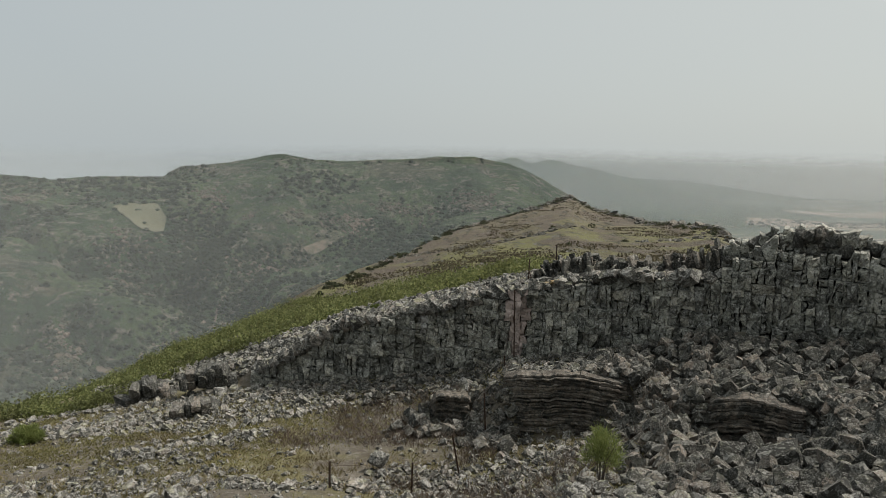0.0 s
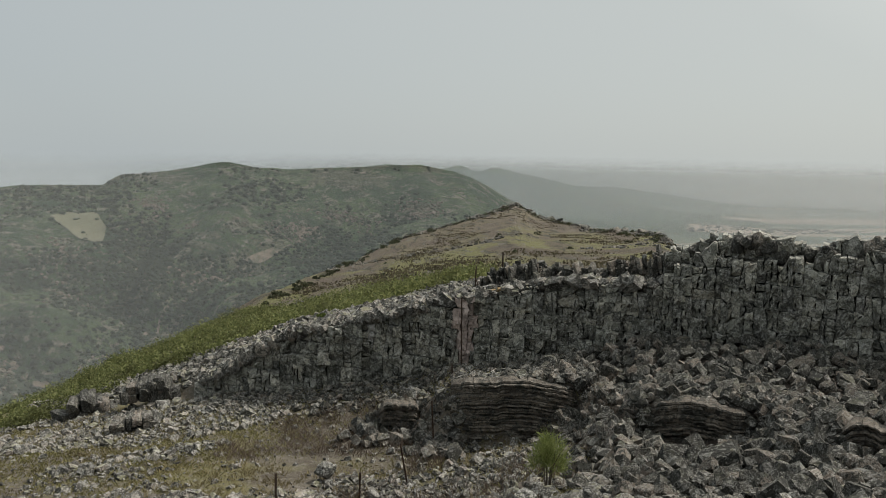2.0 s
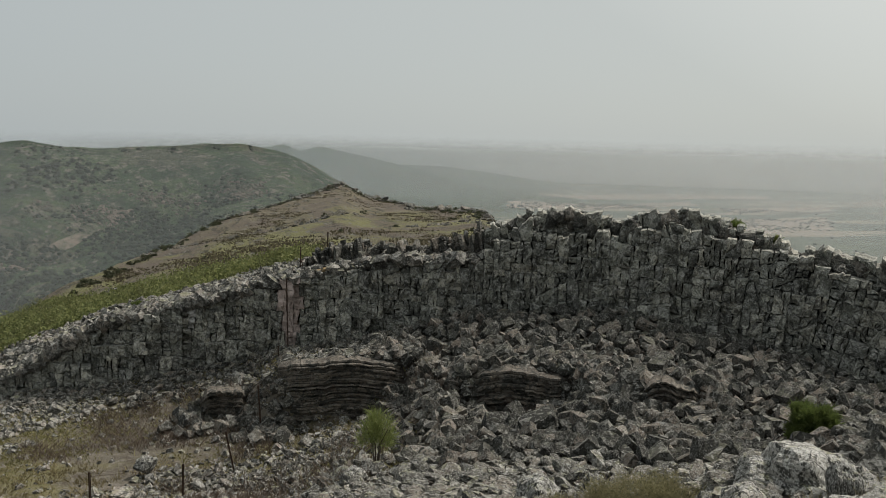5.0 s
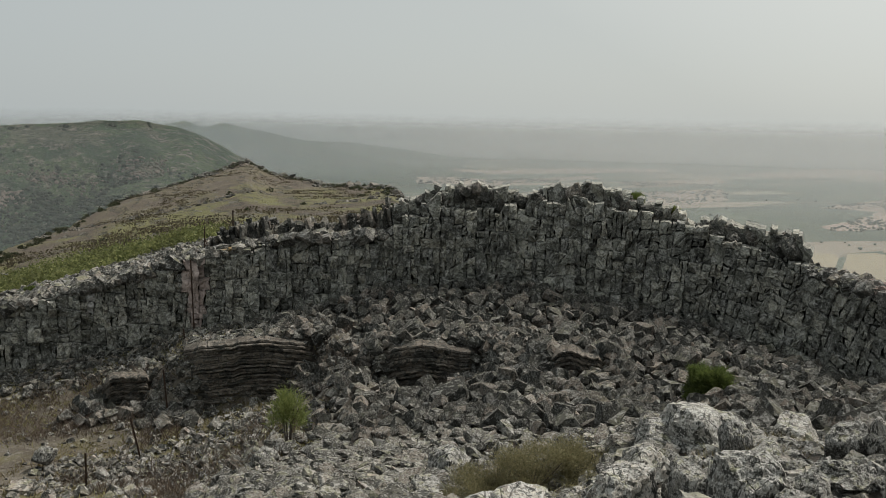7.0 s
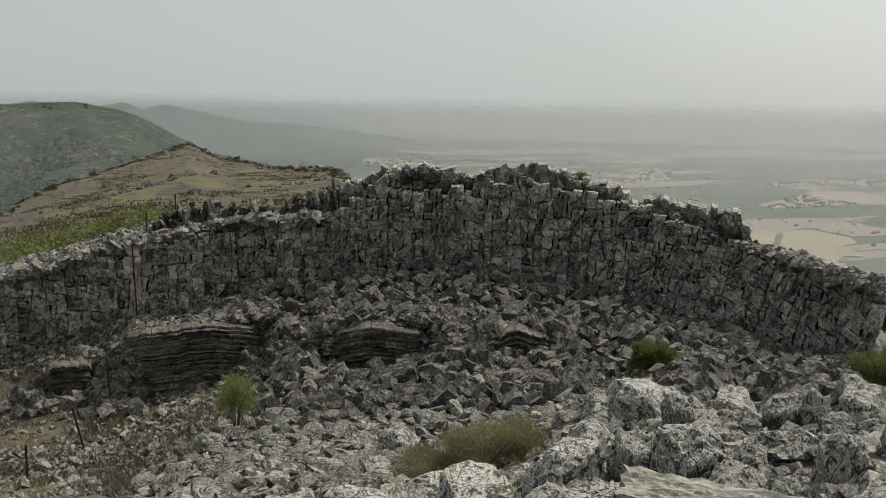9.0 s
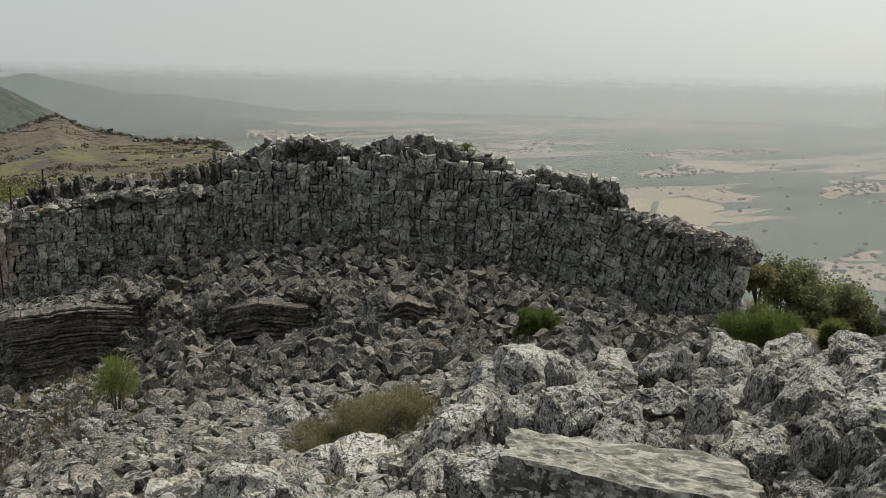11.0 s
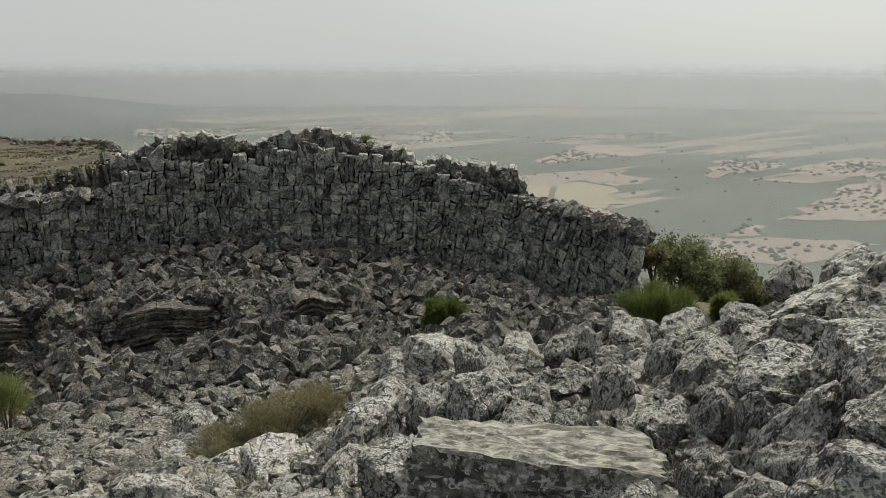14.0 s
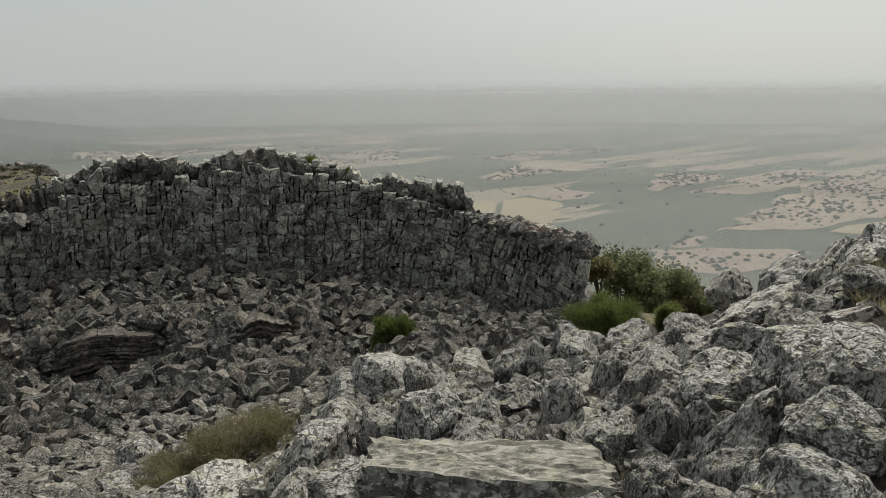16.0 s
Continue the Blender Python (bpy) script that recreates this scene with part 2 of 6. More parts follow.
p = Paint("ochre_lichen_rock", 0.92)
OCHRE_ROCK = p.done(p.blend(p.step(p.noise(7, 5, 0.65), 0.44, 0.56), (0.22, 0.155, 0.075), (0.14, 0.13, 0.11)), p.noise(12, 6, 0.7), 1.0, 0.04)

p = Paint("red_stained_quartzite", 0.92)
red = p.blend(p.step(p.noise(1.5, 7, 0.7), 0.40, 0.60), (0.24, 0.165, 0.142), (0.125, 0.115, 0.103))
RED_ROCK = p.done(red, p.noise(9, 7, 0.7), 1.0, 0.05)

p = Paint("rusted_steel", 0.75)
RUST = p.done(p.blend(p.step(p.noise(30, 5), 0.4, 0.6), (0.030, 0.022, 0.018), (0.075, 0.045, 0.030)), p.noise(60), 0.4, 0.004)

BROOM_GREEN = leaf_paint("broom_green", (0.14, 0.185, 0.045), (0.30, 0.34, 0.12))
BROOM_DARK = leaf_paint("broom_dark_green", (0.075, 0.11, 0.028), (0.19, 0.24, 0.066))
OLIVE = leaf_paint("heath_olive", (0.15, 0.145, 0.070), (0.38, 0.35, 0.19))
BRACKEN = leaf_paint("bracken_green", (0.095, 0.115, 0.040), (0.25, 0.265, 0.105))
OAK = leaf_paint("oak_scrub_green", (0.115, 0.14, 0.062), (0.29, 0.32, 0.16))
OAK_BROWN = leaf_paint("oak_scrub_brown", (0.13, 0.115, 0.055), (0.25, 0.23, 0.11))
STRAW = leaf_paint("dry_grass", (0.17, 0.142, 0.07), (0.32, 0.275, 0.145))
TURF = leaf_paint("turf_green", (0.135, 0.128, 0.050), (0.275, 0.25, 0.115))
TWIG = leaf_paint("dead_twigs", (0.080, 0.060, 0.046), (0.185, 0.145, 0.108))
HEATH = leaf_paint("pasture_heath", (0.070, 0.063, 0.040), (0.15, 0.13, 0.080))
DARK_SCRUB = leaf_paint("ridge_scrub_green", (0.040, 0.048, 0.026), (0.095, 0.10, 0.055))
FAR_TREE = leaf_paint("far_tree_green", (0.022, 0.034, 0.020), (0.045, 0.058, 0.032))
p = Paint("bark", 0.95)
BARK = p.done(p.blend(p.step(p.noise(20, 5, stretch=(1, 1, 0.2)), 0.4, 0.6), (0.05, 0.04, 0.034), (0.12, 0.10, 0.085)), p.noise(40), 0.6, 0.01)

# ---- building helpers ----
rng = np.random.RandomState(7)


def link_mesh(name, verts, faces, mat, parent=None, smooth=False):
    me = bpy.data.meshes.new(name)
    me.from_pydata([tuple(v) for v in verts] if not isinstance(verts, np.ndarray) else verts.tolist(), [], faces)
    me.materials.append(mat)
    if smooth:
        me.polygons.foreach_set("use_smooth", [True] * len(me.polygons))
    me.update()
    ob = new(name, me)
    ob.parent = parent
    return ob


def part(name, bm, mat, parent=None, label=""):
    me = bpy.data.meshes.new(name)
    bm.to_mesh(me)
    bm.free()
    me.materials.append(mat)
    ob = new(name, me)
    ob.parent = parent
    return tagged(ob, label)


def at(az, r):
    return r * np.sin(np.radians(az)), r * np.cos(np.radians(az))


def tri_mesh(bm):
    bmesh.ops.triangulate(bm, faces=bm.faces[:])
    bm.verts.index_update()
    v = np.array([x.co[:] for x in bm.verts])
    f = np.array([[q.index for q in x.verts] for x in bm.faces])
    bm.free()
    return v, f


def hull_rock(seed, n=13, size=(1, 0.8, 0.6), blocky=0.5):
    """An angular stone: the hull of points near the faces of a box."""
    rs = np.random.RandomState(seed)
    pts = rs.uniform(-1, 1, (n, 3))
    pts /= np.maximum(np.abs(pts).max(1), 1e-3)[:, None] ** blocky
    pts /= np.linalg.norm(pts, axis=1)[:, None] ** (1 - blocky)
    pts *= np.array(size) * 0.5
    bm = bmesh.new()
    for q in pts:
        bm.verts.new(q)
    got = bmesh.ops.convex_hull(bm, input=bm.verts[:])
    bmesh.ops.delete(bm, geom=list({g for g in got["geom_interior"] + got["geom_unused"] if isinstance(g, bmesh.types.BMVert)}), context="VERTS")
    return bm


def sphere_dirs(level):
    bm = bmesh.new()
    bmesh.ops.create_icosphere(bm, subdivisions=level, radius=1.0)
    return tri_mesh(bm)


DIRS = {k: sphere_dirs(k) for k in (1, 2, 3, 4, 5)}


def cut_rock(seed, level=3, size=(1, 0.8, 0.6), cuts=11, rough=0.04, bedding=0.0, square=0.6, skew=0.16):
    """A broken stone: a body cut by random planes, most of them near to square, with a pitted skin."""
    rs = np.random.RandomState(seed)
    d, f = DIRS[level]
    axes = np.concatenate([np.eye(3), -np.eye(3)]) + rs.normal(0, skew, (6, 3))
    extra = rs.normal(0, 1, (cuts, 3))
    normals = np.concatenate([axes, extra])
    normals /= np.linalg.norm(normals, axis=1)[:, None]
    reach = np.concatenate([rs.uniform(0.72, 1.0, 6), rs.uniform(0.9, 1.25, cuts) / square * 0.6])
    dots = np.maximum(d @ normals.T, 1e-3)
    q = reach / dots
    k = 70.0
    r = -np.log(np.exp(-k * np.minimum(q, 3)).sum(1)) / k
    v = d * r[:, None]
    off = seed * 7.31
    n1 = np.array([noise.fractal(Vector(p * 2.6 + off), 0.8, 2.1, 4) for p in v])
    n2 = np.array([abs(noise.noise(Vector(p * 7.0 + off))) for p in v])
    n3 = np.array([noise.noise(Vector((p[0] * 1.2 + off, p[1] * 1.2, p[2] * 13))) for p in v])
    n4 = np.array([abs(noise.noise(Vector(p * 17.0 + off))) for p in v]) if level > 3 else 0.0
    v = v * (1 + rough * n1 * 1.5 - rough * n2 * 1.6 - rough * 0.8 * n4 + bedding * n3)[:, None]
    return v * np.array(size) * 0.56, f


def crag(seed, level=4, size=(1, 0.8, 0.6), cuts=8, skew=0.28, chip=1.0, roll=0.0):
    """A rough angular boulder: plane cuts, then flakes struck off at three sizes, then pits."""
    rs = np.random.RandomState(seed)
    d, f = DIRS[level]
    normals = np.concatenate([np.concatenate([np.eye(3), -np.eye(3)]) + rs.normal(0, skew, (6, 3)), rs.normal(0, 1, (cuts, 3))])
    normals /= np.linalg.norm(normals, axis=1)[:, None]
    reach = np.concatenate([rs.uniform(0.72, 0.95, 6), rs.uniform(0.85, 1.08, cuts)])
    v = d * np.minimum((reach / np.maximum(d @ normals.T, 1e-3)).min(1), 1.18)[:, None]
    grow = np.ones(len(v))
    for n, deep, tip in ((16, 0.030, 0.10), (60, 0.016, 0.12), (240, 0.008, 0.12))[: level - 1]:
        c = rs.normal(0, 1, (n, 3))
        c *= (rs.uniform(0.75, 1.1, n) / np.linalg.norm(c, axis=1))[:, None]
        k = ((v[:, None, :] - c[None]) ** 2).sum(2).argmin(1)
        lean = rs.normal(0, tip, (n, 3))
        grow += chip * (rs.normal(0, deep, n)[k] + ((v - c[k]) * lean[k]).sum(1) * 0.6)
    off = seed * 7.31
    n1 = np.array([noise.fractal(Vector(p * 2.2 + off), 0.8, 2.1, 4) for p in v])
    n2 = np.array([abs(noise.noise(Vector(p * 9.0 + off))) for p in v])
    v = v * (grow + 0.035 * n1 - 0.02 * n2)[:, None]
    if roll:
        v = v @ np.array(Euler(rs.uniform(-roll, roll, 3)).to_matrix())
    return v * np.array(size) * 0.56, f


def scatter_mesh(name, shapes, places, mat, smooth=False):
    """Many stones joined: places are rows of shape, x, y, z, turn matrix, scale."""
    vs, fs, base = [], [], 0
    for k, where, turn, scale in places:
        v, f = shapes[k]
        vs.append((v * scale) @ turn.T + where)
        fs.append(f + base)
        base += len(v)
    vs, fs = np.concatenate(vs), np.concatenate(fs)
    me = bpy.data.meshes.new(name)
    me.vertices.add(len(vs))
    me.vertices.foreach_set("co", vs.astype(np.float32).ravel())
    me.loops.add(fs.size)
    me.loops.foreach_set("vertex_index", fs.astype(np.int32).ravel())
    me.polygons.add(len(fs))
    me.polygons.foreach_set("loop_start", np.arange(0, fs.size, fs.shape[1], dtype=np.int32))
    me.polygons.foreach_set("use_smooth", [smooth] * len(fs))
    me.materials.append(mat)
    me.update(calc_edges=True)
    me.validate()
    return new(name, me)


def turned(rs, tilt=1.0):
    """A random turn: any heading, leaning by up to tilt radians."""
    return np.array(Euler((rs.uniform(-tilt, tilt), rs.uniform(-tilt, tilt), rs.uniform(0, 6.283))).to_matrix())


# ---- the lie of the land ----
# azimuth clockwise from +y in degrees, distance in metres from the standing point, height over the eye


def line(*pairs):
    a, b = np.array(pairs[0::2], float), np.array(pairs[1::2], float)
    return lambda q: np.interp(q, a, b)


CLIFF_R = line(-180, 44, -30, 42, -12, 32, -5, 29.5, 5, 27.5, 12, 26.5, 20, 25.5, 30, 24.5, 38, 23.5, 46, 22, 52, 20, 56, 18.5, 60, 17, 180, 16)
BASE_EL = line(-30, -17.4, -22, -16.9, -19, -16.7, -14, -16.4, -11.4, -16.4, -7.4, -16.9, -3.3, -16.1, 0.8, -15.5, 4.9, -14.7, 9, -14.5, 12.6, -14.1, 14.8, -12.8, 19.2, -12.1, 23.3, -11.2, 27.4, -11.4, 31.4, -11.7, 35.5, -12.6, 41.3, -13.8, 44.2, -14.2, 46.8, -15.2, 50.3, -16.2, 55, -16.4, 58, -16)
TOP_EL = line(-30, -17.4, -22, -16.8, -19, -16.4, -14, -15.8, -12, -15.0, -10.6, -14.3, -9, -13.3, -6.6, -12.2, -3.3, -11.6, -0.5, -11.1, 2.4, -10.5, 4.8, -9.8, 7.2, -9.4, 12.7, -8.4, 19.5, -8.3, 20.5, -7.2, 23, -6.4, 28, -6.4, 31, -6.1, 35, -5.7, 38, -6.5, 41, -7.4, 44, -8.4, 47.5, -9.4, 52, -10.3, 55.4, -11.1, 56.4, -11.7, 57, -15)
CREST_EL = line(-30, -17.3, -22, -16.2, -19, -15.2, -15.3, -14.3, -11.4, -13.1, -7.4, -11.9, -4.2, -11.3, -1.3, -10.6, 3, -10.0, 5, -9.7, 6.8, -8.7, 8.7, -7.5, 11.1, -7.1, 14.5, -7.4, 18.2, -6.6, 21.1, -5.4, 22.4, -4.8, 25.6, -4.5, 28.8, -5.3, 30.4, -4.6, 32.7, -4.2, 35, -4.7, 37, -5.4, 38.9, -5.9, 40.4, -6.5, 42.6, -6.4, 44.4, -6.8, 47.3, -7.2, 47.6, -9.5, 56, -11.5, 60, -14)


def tan_d(a):
    return np.tan(np.radians(a))


front, back = {}, {}
# ground in front of the cliff: distance, height
front[-180] = [0.5, -1.6, 3, -1.7, 10, -2.6, 20, -4.5, 44, -10]
front[-90] = [0.5, -1.6, 3, -1.9, 10, -4.6, 20, -8.4, 44, -17]
front[-40] = [0.5, -1.6, 3, -2.1, 10, -5.4, 20, -8.6, 30, -10.5, 42, -14]
front[-28] = [0.5, -1.6, 3, -2.1, 10, -5.4, 20, -8.5, 30, -10.2, 41, -12.6]
front[-12] = [0.5, -1.6, 3, -2.1, 10, -5.4, 20, -8.5, 26, -9.1, 32, -9.4]
front[0] = [0.5, -1.6, 3, -2.1, 10, -5.4, 19.5, -8.7, 25.0, -8.8, 25.3, -8.05, 28.5, -8.0]
front[5] = [0.5, -1.6, 3, -2.1, 10, -5.2, 18, -8.3, 23.1, -8.5, 23.5, -6.9, 27.5, -7.2]
front[10] = [0.5, -1.6, 3, -2.1, 10, -4.9, 16, -7.0, 23.1, -8.2, 23.4, -6.42, 26.8, -6.75]
front[14] = [0.5, -1.6, 3, -2.1, 10, -4.7, 16, -6.7, 23.1, -7.6, 23.4, -6.4, 26.3, -6.15]
front[20] = [0.5, -1.6, 3, -2.0, 8, -3.9, 11, -5.0, 15, -6.2, 20.1, -6.9, 20.4, -5.85, 22, -5.9, 25.5, -5.5]
front[18] = [0.5, -1.6, 3, -2.05, 8, -4.0, 11, -5.1, 15, -6.3, 20.1, -6.95, 20.4, -5.9, 22, -5.95, 25.7, -5.6]
front[26] = [0.5, -1.6, 3, -2.1, 8, -3.95, 12, -5.1, 15, -5.8, 20.1, -6.75, 20.4, -5.8, 24.9, -5.2]
front[30] = [0.5, -1.6, 3, -2.2, 8, -4.0, 12, -5.0, 17, -5.8, 18.2, -6.0, 18.5, -5.4, 21, -5.5, 24.5, -5.1]
front[35] = [0.5, -1.6, 3, -2.25, 6, -3.1, 8, -3.6, 12, -4.75, 17, -5.75, 18.2, -5.95, 18.5, -5.4, 21, -5.5, 24, -5.3]
front[-2] = [0.5, -1.6, 3, -2.1, 10, -5.4, 19.5, -8.65, 24, -8.9, 26, -8.6, 29, -8.1]
front[2.2] = [0.5, -1.6, 3, -2.1, 10, -5.3, 19, -8.55, 25.0, -8.75, 25.3, -8.05, 28, -7.8]
front[3.4] = [0.5, -1.6, 3, -2.1, 10, -5.3, 18, -8.4, 23.1, -8.55, 25, -7.9, 27.7, -7.5]
front[15.2] = [0.5, -1.6, 3, -2.1, 10, -4.65, 16, -6.6, 20, -6.75, 23, -6.5, 26.2, -6.1]
front[17] = [0.5, -1.6, 3, -2.05, 8, -4.0, 11, -5.15, 15, -6.3, 19, -6.5, 22, -6.2, 25.8, -5.7]
front[27.4] = [0.5, -1.6, 3, -2.15, 8, -4.0, 12, -5.05, 17, -5.85, 20, -5.8, 24.7, -5.2]
front[29.4] = [0.5, -1.6, 3, -2.2, 8, -4.0, 12, -5.0, 17, -5.8, 20, -5.6, 24.6, -5.1]
front[36.4] = [0.5, -1.6, 3, -2.25, 6, -3.05, 9, -3.65, 12, -4.7, 17, -5.65, 20, -5.5, 23.8, -5.3]
front[40] = [0.5, -1.6, 3, -2.3, 4.4, -2.65, 6, -2.85, 9, -3.3, 12, -4.5, 17, -5.5, 20, -5.5, 23, -5.5]
front[50] = [0.5, -1.6, 3, -2.25, 4.4, -2.5, 6, -2.55, 7.5, -2.8, 10, -3.5, 15, -4.8, 20.8, -6.05]
front[57] = [0.5, -1.6, 3, -2.1, 4.4, -2.25, 6, -2.25, 8.5, -2.75, 13, -4.3, 18.2, -5.3]
front[65] = [0.5, -1.6, 3, -1.8, 5, -1.9, 7, -2.15, 11, -3.1, 16.8, -4.6]
front[75] = [0.5, -1.5, 3, -1.25, 5, -1.15, 6.5, -1.25, 9, -1.8, 16.8, -4.2]
front[95] = [0.5, -1.5, 3, -1.2, 6.5, -1.0, 9, -1.4, 16.6, -4.0]
front[180] = front[-180][:-2] + [16, -3.6]
# ground behind the cliff's edge
back[-180] = [50, -12, 120, -40, 420, -195, 620, -200]
back[-40] = [50, -18, 100, -45, 300, -160, 520, -195, 620, -200]
back[-28] = [44, -13.8, 55, -17.0, 75, -25, 200, -110, 420, -185, 620, -200]
back[-19] = [42, -11.4, 55, -13.5, 75, -21, 200, -100, 420, -180, 620, -200]
back[-12] = [38, -8.8, 46, -9.7, 60, -12.5, 75, -18, 200, -90, 420, -170, 620, -200]
# the pasture ridge behind the cliff: its skyline, and how far off it runs
RIDGE_EL = line(-12, -11.05, -8.99, -9.58, -7.4, -8.87, -5.8, -8.3, -3.79, -7.68, -1.78, -6.93, 0.62, -5.76, 2.62, -5.03, 4.61, -4.46, 6.98, -3.72, 8.93, -3.02, 10.52, -3.8, 12.47, -4.21, 14.4, -4.52, 16.29, -4.75, 18.5, -4.84, 19.61, -5.27, 20.6, -6.1)
RIDGE_R = line(-12, 62, -9, 72, -5.8, 96, -3.4, 116, 0.6, 150, 4.6, 168, 8.9, 180, 11, 172, 14.4, 142, 18.5, 108, 20.6, 96)
RIDGE_Z0 = line(-12, -8.8, -9, -8.0, -3.4, -6.9, 0.6, -6.0, 4.6, -5.3, 8.8, -4.6, 14.4, -4.5, 18.5, -4.2, 20.6, -4.2)
NEAR_EL = line(-12, -11.9, -9, -11.3, -3.4, -9.9, 0.6, -9.0, 4.6, -8.4, 8.8, -7.8, 14.4, -7.4, 18.5, -6.8, 20.6, -7.2)
for a in np.arange(-11.0, 20.6, 0.5):
    a, rc = float(a), float(RIDGE_R(a))
    zc, z50 = rc * float(np.tan(np.radians(RIDGE_EL(a)))), 50 * float(np.tan(np.radians(NEAR_EL(a))))
    row = [34 + 3 * max(0.0, (2 - a) / 13), float(RIDGE_Z0(a)), 50, z50]
    for k in (0.35, 0.7):
        rk = 50 + (rc - 50) * k
        el = NEAR_EL(a) + (RIDGE_EL(a) - NEAR_EL(a)) * k ** 0.8
        row += [rk, rk * float(np.tan(np.radians(el)))]
    back[a] = row + [rc, zc, rc + 14, zc - 3.5, rc + 110, zc - 62, 420, -160, 620, -200]
back[25] = [30, -3.6, 40, -6.5, 80, -22, 300, -120, 420, -180, 620, -200]
back[47] = [27, -5.4, 40, -13, 80, -32, 300, -130, 420, -185, 620, -200]
back[57] = [23, -5.9, 27, -8.5, 40, -16, 80, -36, 300, -130, 420, -185, 620, -200]
back[75] = [22, -6.5, 40, -16, 80, -36, 300, -130, 420, -185, 620, -200]
back[180] = [50, -12, 120, -40, 420, -195, 620, -200]

F_AZ, B_AZ = np.array(sorted(front)), np.array(sorted(back))
F_Q = np.linspace(0, 1, 240)
F_Z = np.array([np.interp(F_Q * CLIFF_R(a), front[a][0::2], front[a][1::2]) for a in F_AZ])
B_Q = np.linspace(0, math.log(700 / 16), 400)


def back_row(a):
    d = CLIFF_R(a)
    rs, zs = list(back[a][0::2]), list(back[a][1::2])
    return np.interp(d * np.exp(B_Q), [d] + rs, [zs[0] + 0.3] + zs)


B_Z = np.array([back_row(a) for a in B_AZ])


def grid_at(table, az_keys, q_keys, az, q):
    i = np.clip(np.searchsorted(az_keys, az) - 1, 0, len(az_keys) - 2)
    u = np.clip((az - az_keys[i]) / (az_keys[i + 1] - az_keys[i]), 0, 1)
    s = np.clip(q / q_keys[-1], 0, 1) * (len(q_keys) - 1)
    j = np.clip(s.astype(int), 0, len(q_keys) - 2)
    v = s - j
    a = table[i, j] * (1 - v) + table[i, j + 1] * v
    b = table[i + 1, j] * (1 - v) + table[i + 1, j + 1] * v
    return a * (1 - u) + b * u


HILL_EL = line(-60, -3.2, -40, -2.6, -28.8, -2.0, -25.7, -2.3, -24, -2.1, -19.2, -2.1, -18.1, -1.4, -15.1, -1.1, -11.3, -0.4, -9, -0.8, -5.9, -0.8, -2.7, -0.6, 2.1, -0.4, 4.5, -0.8, 5.7, -1.2, 8.9, -2.9, 10.9, -4.0, 14, -6.0, 18, -8.7)
BLUE_EL = line(-8, -3.8, 2.9, -0.7, 4.9, -0.3, 6.1, -0.8, 7.3, -0.4, 8.8, -0.7, 10.4, -1.0, 13.1, -1.6, 16.2, -2.4, 19.8, -3.2, 26, -3.8)
FAINT_EL = line(-12, -3.0, -5.9, -1.4, -2.3, -0.6, -0.3, -0.3, 1.3, -0.55, 3.3, -1.0, 8, -1.5, 16, -1.6, 24, -2.6)


LATTICE = np.random.RandomState(99).uniform(-1, 1, (256, 256))


def wave(x, y, size, seed=0.0, octaves=4):
    """Smooth noise over the plan, about -1 to 1, one value a point."""
    total, weight = 0.0, 1.0
    for k in range(octaves):
        u, v = np.asarray(x) / size * 2**k + seed * 17.3 + k * 31.7, np.asarray(y) / size * 2**k + seed * 5.9 + k * 11.1
        i, j = np.floor(u).astype(int), np.floor(v).astype(int)
        f, g = u - i, v - j
        f, g = f * f * (3 - 2 * f), g * g * (3 - 2 * g)
        c = lambda m, n: LATTICE[(i + m) % 256, (j + n) % 256]
        total = total + weight * ((c(0, 0) * (1 - f) + c(1, 0) * f) * (1 - g) + (c(0, 1) * (1 - f) + c(1, 1) * f) * g)
        weight *= 0.5
    return total


def land(az, r, fine=True):
    """Height of the ground."""
    az, r = np.broadcast_arrays(np.asarray(az, float), np.asarray(r, float))
    d = CLIFF_R(az)
    zf = grid_at(F_Z, F_AZ, F_Q, az, r / d)
    zb = grid_at(B_Z, B_AZ, B_Q, az, np.log(np.maximum(r / d, 1)))
    on = (az > -30) & (az < 55.2)
    top, crest = (d + 0.3) * tan_d(TOP_EL(az)) - 0.22, (d + 2.2 + 2.0 * np.clip((6 - az) / 3, 0, 1)) * tan_d(CREST_EL(az)) - 0.35 * np.clip((az - 3) / 3, 0.3, 1)
    s = r - d
    soft = np.clip((6 - az) / 3, 0, 1)
    rise = np.clip((s - 1.3 + 1.1 * soft) / (0.5 + 3.2 * soft), 0, 1)
    shelf = np.maximum(top, top + (crest - top) * rise)
    u = np.clip((s - 3.0) / 2.5, 0, 1)
    zb = np.where(on & (s < 5.5), shelf * (1 - u) + zb * u, zb)
    z = np.where(s < np.where(on, 0.8, 0.25), zf, zb)
    # far hill, blue hills and the faint one behind
    w = np.clip((r - 560) / 740, 0, 1)
    ridge = 1300 * tan_d(HILL_EL(az))
    up = -200 + (ridge + 200) * (w ** 0.85)
    over = ridge - np.clip(r - 1300, 0, None) * 0.35
    hill = np.where(r < 1300, up, over)
    keep = (az > -62) & (az < 19)
    z = np.where(keep & (r > 560), np.maximum(hill, -200), z)
    for el, far, width in ((BLUE_EL, 3000, 700), (FAINT_EL, 4300, 500)):
        peak = far * tan_d(el(az)) + 200
        hill = -200 + peak * np.clip(1 - np.abs(r - far) / width, 0, 1)
        z = np.where(r > 1900, np.maximum(z, hill), z)
    return z


VALLEY = [at(a, d) for a, d in ((-27, 640), (-22.5, 730), (-17.1, 793), (-14.4, 886), (-10.6, 941), (-5.8, 991), (-1.4, 1072))]


